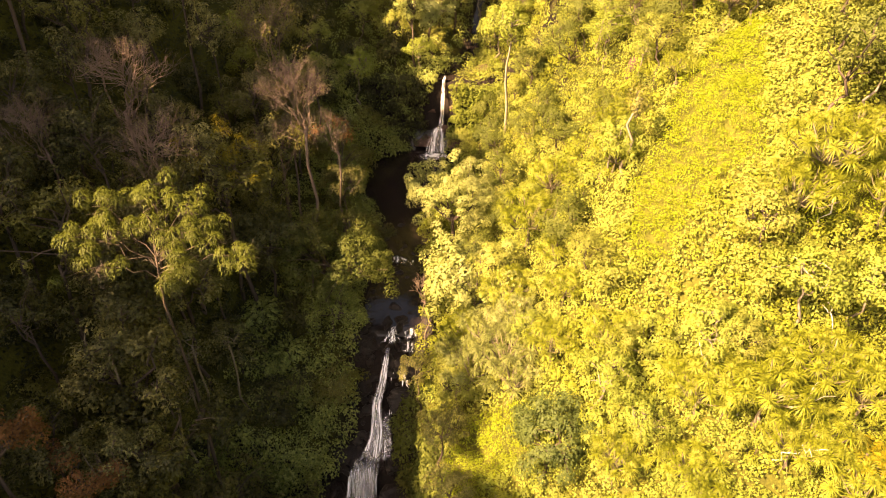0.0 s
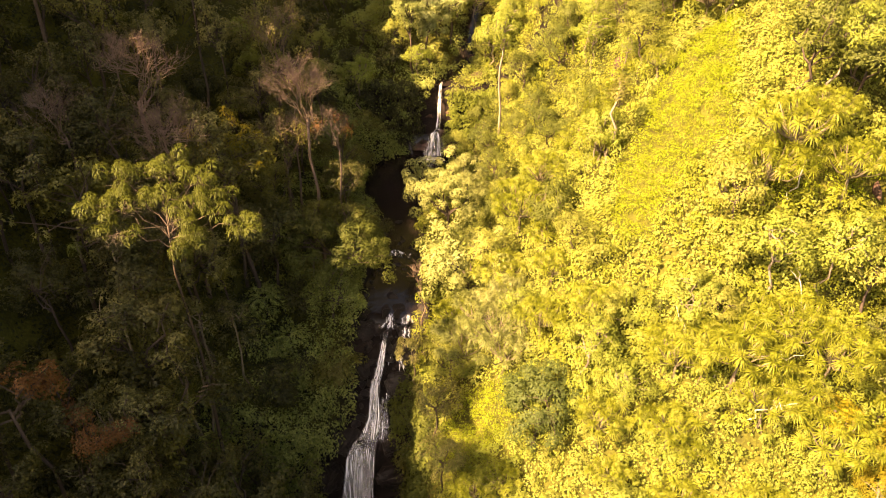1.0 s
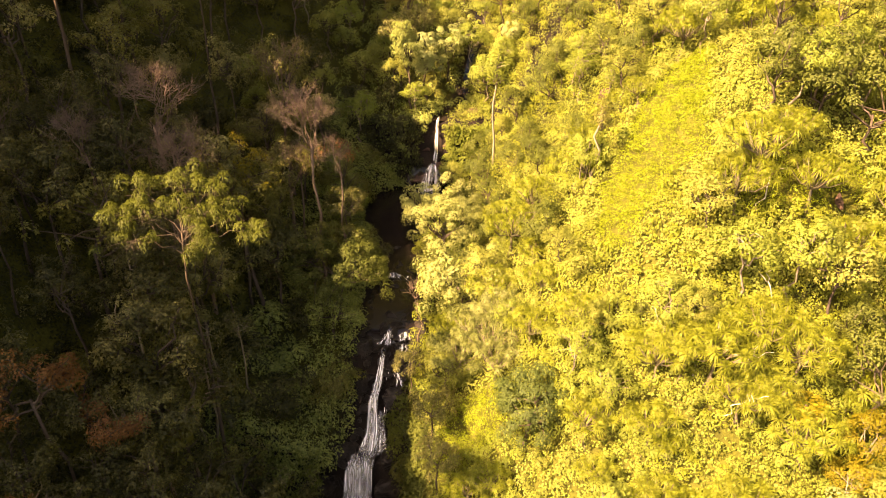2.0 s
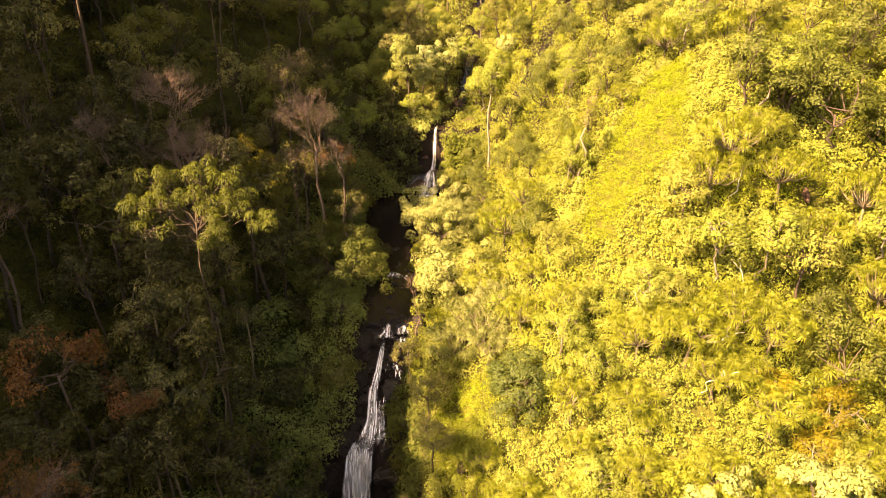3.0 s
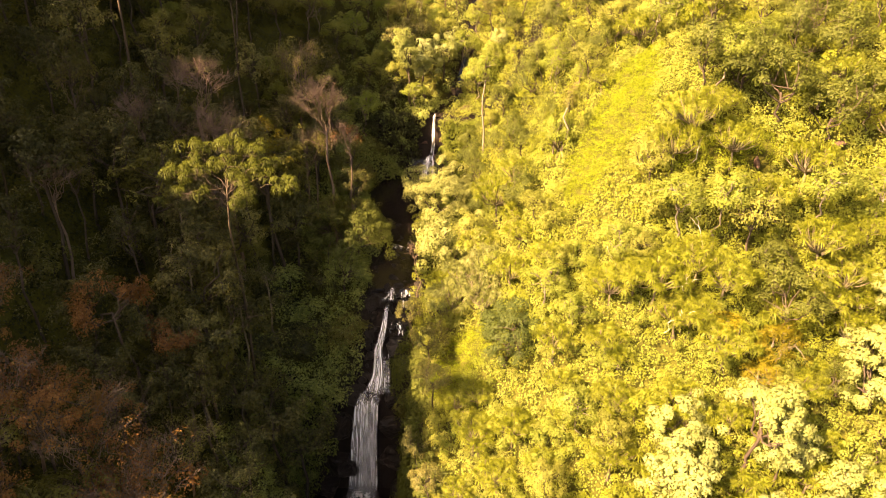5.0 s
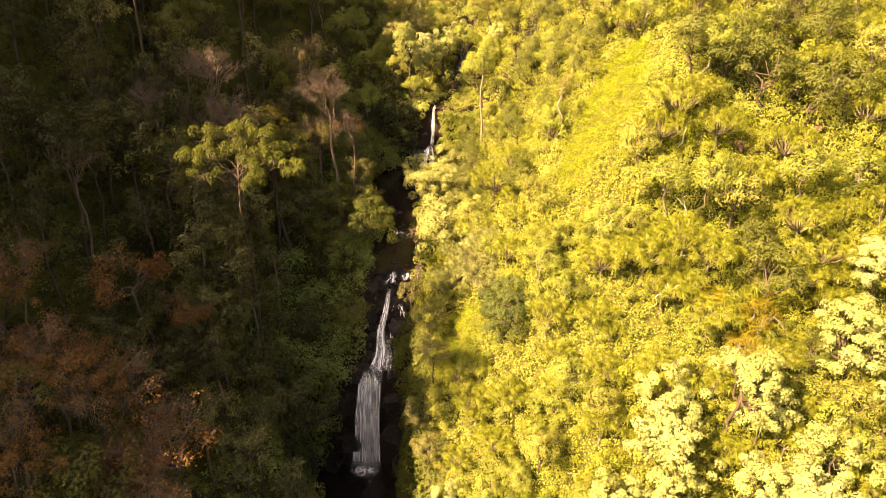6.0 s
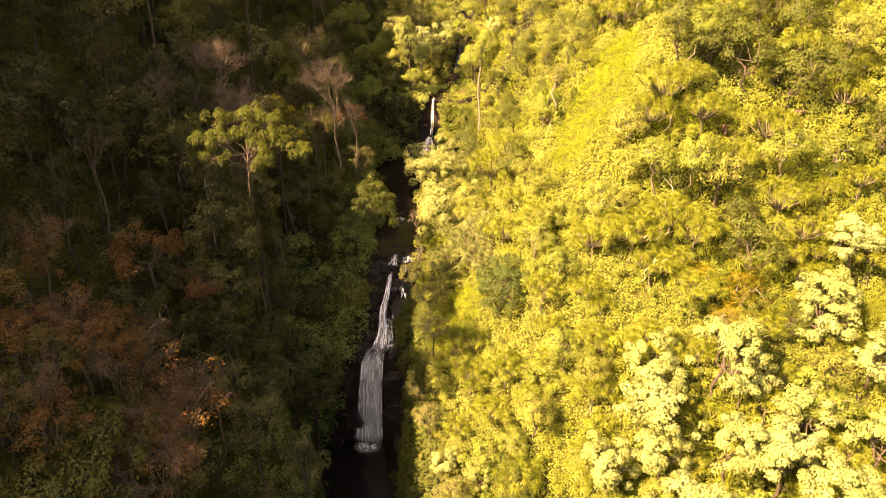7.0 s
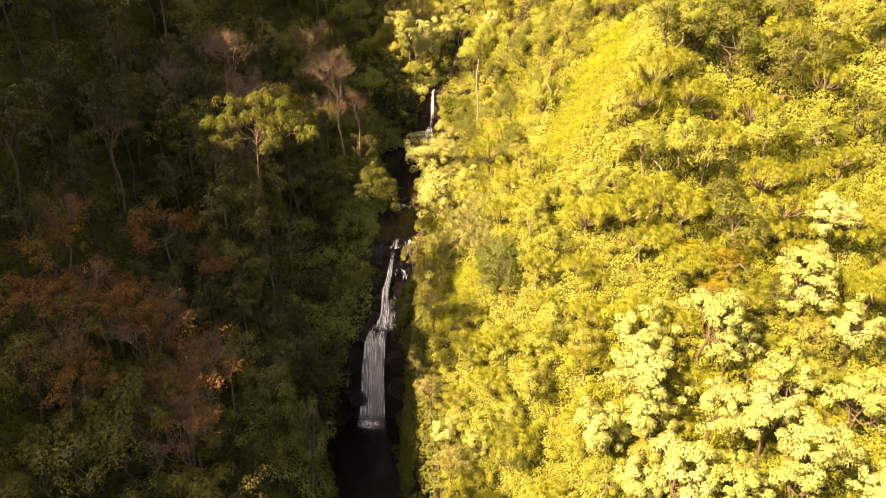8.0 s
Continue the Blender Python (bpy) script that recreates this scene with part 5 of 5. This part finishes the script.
thicket("undergrowth", "bright lime undergrowth between the screw pines", 0.8, (17, 42, 25, 37), lambda x, y: right_bank(x, y) & seen(x, y) & ~fern_slope(x, y), 96, (0.22, 0.15), FERN_LEAF, 36, 1.1, 0.52)
# undergrowth whose leaf colours already hold part of the bank's shade
for k, mat, label in ((0, UNDER_LEAF, "dark green undergrowth on the shaded bank"), (1, DIM_LEAF, "green undergrowth on the shaded bank")):
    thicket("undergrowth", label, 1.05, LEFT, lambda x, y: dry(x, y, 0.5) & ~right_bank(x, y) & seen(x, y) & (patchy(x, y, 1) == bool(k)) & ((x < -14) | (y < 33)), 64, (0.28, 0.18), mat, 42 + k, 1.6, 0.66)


def mat_of_leaves(name, label, n, area, pick, leaf, mat, seed):
    """The lowest layer of leaves, close over the soil."""
    r = np.random.default_rng(seed)
    x, y = r.uniform(area[0], area[1], n), r.uniform(area[2], area[3], n)
    xs, w = np.interp(y, STREAM_Y, STREAM_X), np.interp(y, STREAM_Y, STREAM_W)
    ok = (np.abs(x - xs) > w + 0.3) & ((x > xs) == pick) & (x > -30 - 0.32 * y) & (x < 34 + 0.3 * y) & (y < 124 - 1.15 * np.abs(x - 2))
    ok &= ~fern_slope(x, y) & ~beside_fall(x, y)
    x, y = x[ok], y[ok]
    e = 0.3
    normal = unit(np.stack(((ground(x - e, y) - ground(x + e, y)) / (2 * e), (ground(x, y - e) - ground(x, y + e)) / (2 * e), np.ones(len(x))), -1))
    pos = np.stack((x, y, ground(x, y)), -1) + normal * r.uniform(0.05, 0.75, (len(x), 1))
    v, f = leaf_sheet(pos, unit(np.cross(normal, r.normal(0, 1, pos.shape))) + 0.3 * normal, leaf[0], leaf[1], 0.15, True, normal + r.normal(0, 0.3, pos.shape))
    return tagged(mesh_object(name, v, f, mat, normals=np.repeat(unit(normal + r.normal(0, 0.18, pos.shape)), 3, 0)), label, "ground cover", kind="stuff")


mat_of_leaves("ground_cover", "low olive leafy ground cover on the sunlit bank", 74000, (-4, 46, 30, 90), True, (0.29, 0.2), SUNLIT_OLIVE_LEAF, 71)
mat_of_leaves("ground_cover", "low yellow-green leafy ground cover on the sunlit bank", 74000, (-4, 46, 30, 90), True, (0.28, 0.19), BRIGHT_LEAF, 73)
mat_of_leaves("ground_cover", "low yellow-green leafy ground cover on the lower sunlit bank", 74000, (-4, 46, -4, 32), True, (0.25, 0.17), BRIGHT_LEAF, 74)
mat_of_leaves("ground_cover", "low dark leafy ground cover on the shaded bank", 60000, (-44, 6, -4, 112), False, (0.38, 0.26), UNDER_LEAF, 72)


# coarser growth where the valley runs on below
for right, mat, label in ((True, BRIGHT_LEAF, "yellow-green undergrowth lower down the sunlit bank"), (False, DIM_LEAF, "dark undergrowth lower down the shaded bank")):
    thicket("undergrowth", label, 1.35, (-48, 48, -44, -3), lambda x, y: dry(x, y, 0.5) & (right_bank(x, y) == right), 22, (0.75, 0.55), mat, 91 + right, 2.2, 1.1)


def near_stream(x, y):
    d = x - np.interp(y, STREAM_Y, STREAM_X)
    return dry(x, y, 0.25) & (d > -14) & (d < 9)



# left walls get brightened leaves, right ones darkened leaves, in place of light and shade
for right, mat, label in ((False, BOUNCE_LEAF, "green vines and ferns hanging on the shaded rock walls"), (True, BLUE_LEAF, "dull green plants darkened for shade hanging on the steep sunlit bank")):
    thicket("hanging_plants", label, 0.32, (-20, 4, 16, 84), lambda x, y: near_stream(x, y) & (right_bank(x, y) == right) & (np.abs(slope_at(x, y) - 2.6) < 1.2), 30, (0.36, 0.21), mat, 52 + right, 0.7, 0.55)
    thicket("hanging_plants", label, 0.17, (-20, 4, 22, 84), lambda x, y: near_stream(x, y) & (right_bank(x, y) == right) & (slope_at(x, y) > 3.4), 24, (0.32, 0.19), mat, 54 + right, 0.4, 0.5)


def wall_plants(label, x0, x1, y, z0, z1, n, mat, seed):
    """Plants on an upright rock face across the valley."""
    r = np.random.default_rng(seed)
    x, z = r.uniform(x0, x1, n), z0 + (z1 - z0) * r.uniform(0, 1, n)
    c = np.stack((x, y - r.uniform(0.0, 0.5, n), z), -1)
    v, f, soft = clump_leaves(c, 0.5 * r.uniform(0.6, 1.3, n), 40, 0.32, 0.20, 0.3, 0.8, 0.3, form=np.tile((0.0, -0.8, 0.2), (n, 1)))
    return tagged(mesh_object("hanging_plants", v, f, mat, normals=soft), label, "undergrowth", kind="stuff")


wall_plants("green plants on the shaded wall beside the upper waterfall", -11.5, -2.2, 78.9, -1.6, 7.5, 260, DIM_LEAF, 81)
wall_plants("sunlit plants on the wall beside the upper waterfall", 1.0, 9.5, 78.7, -1.0, 6.4, 330, BRIGHT_LEAF, 82)
wall_plants("green plants on the shaded wall beside the lower waterfall", -17.0, -10.4, 36.6, -21.5, -8.0, 230, BOUNCE_LEAF, 83)
wall_plants("dark plants on the rock face beside the lower waterfall", -3.4, 0.5, 36.4, -20.5, -9.0, 130, OLIVE_LEAF, 84)
retire(dim_forest + [golden, lime, pale_tall, shadow_tree, twiggy, slender] + forest + sunny + pale + bare + orange + shrubs_sunny + shrubs_shady + pines + grey_pines + shade_pines + ferns)
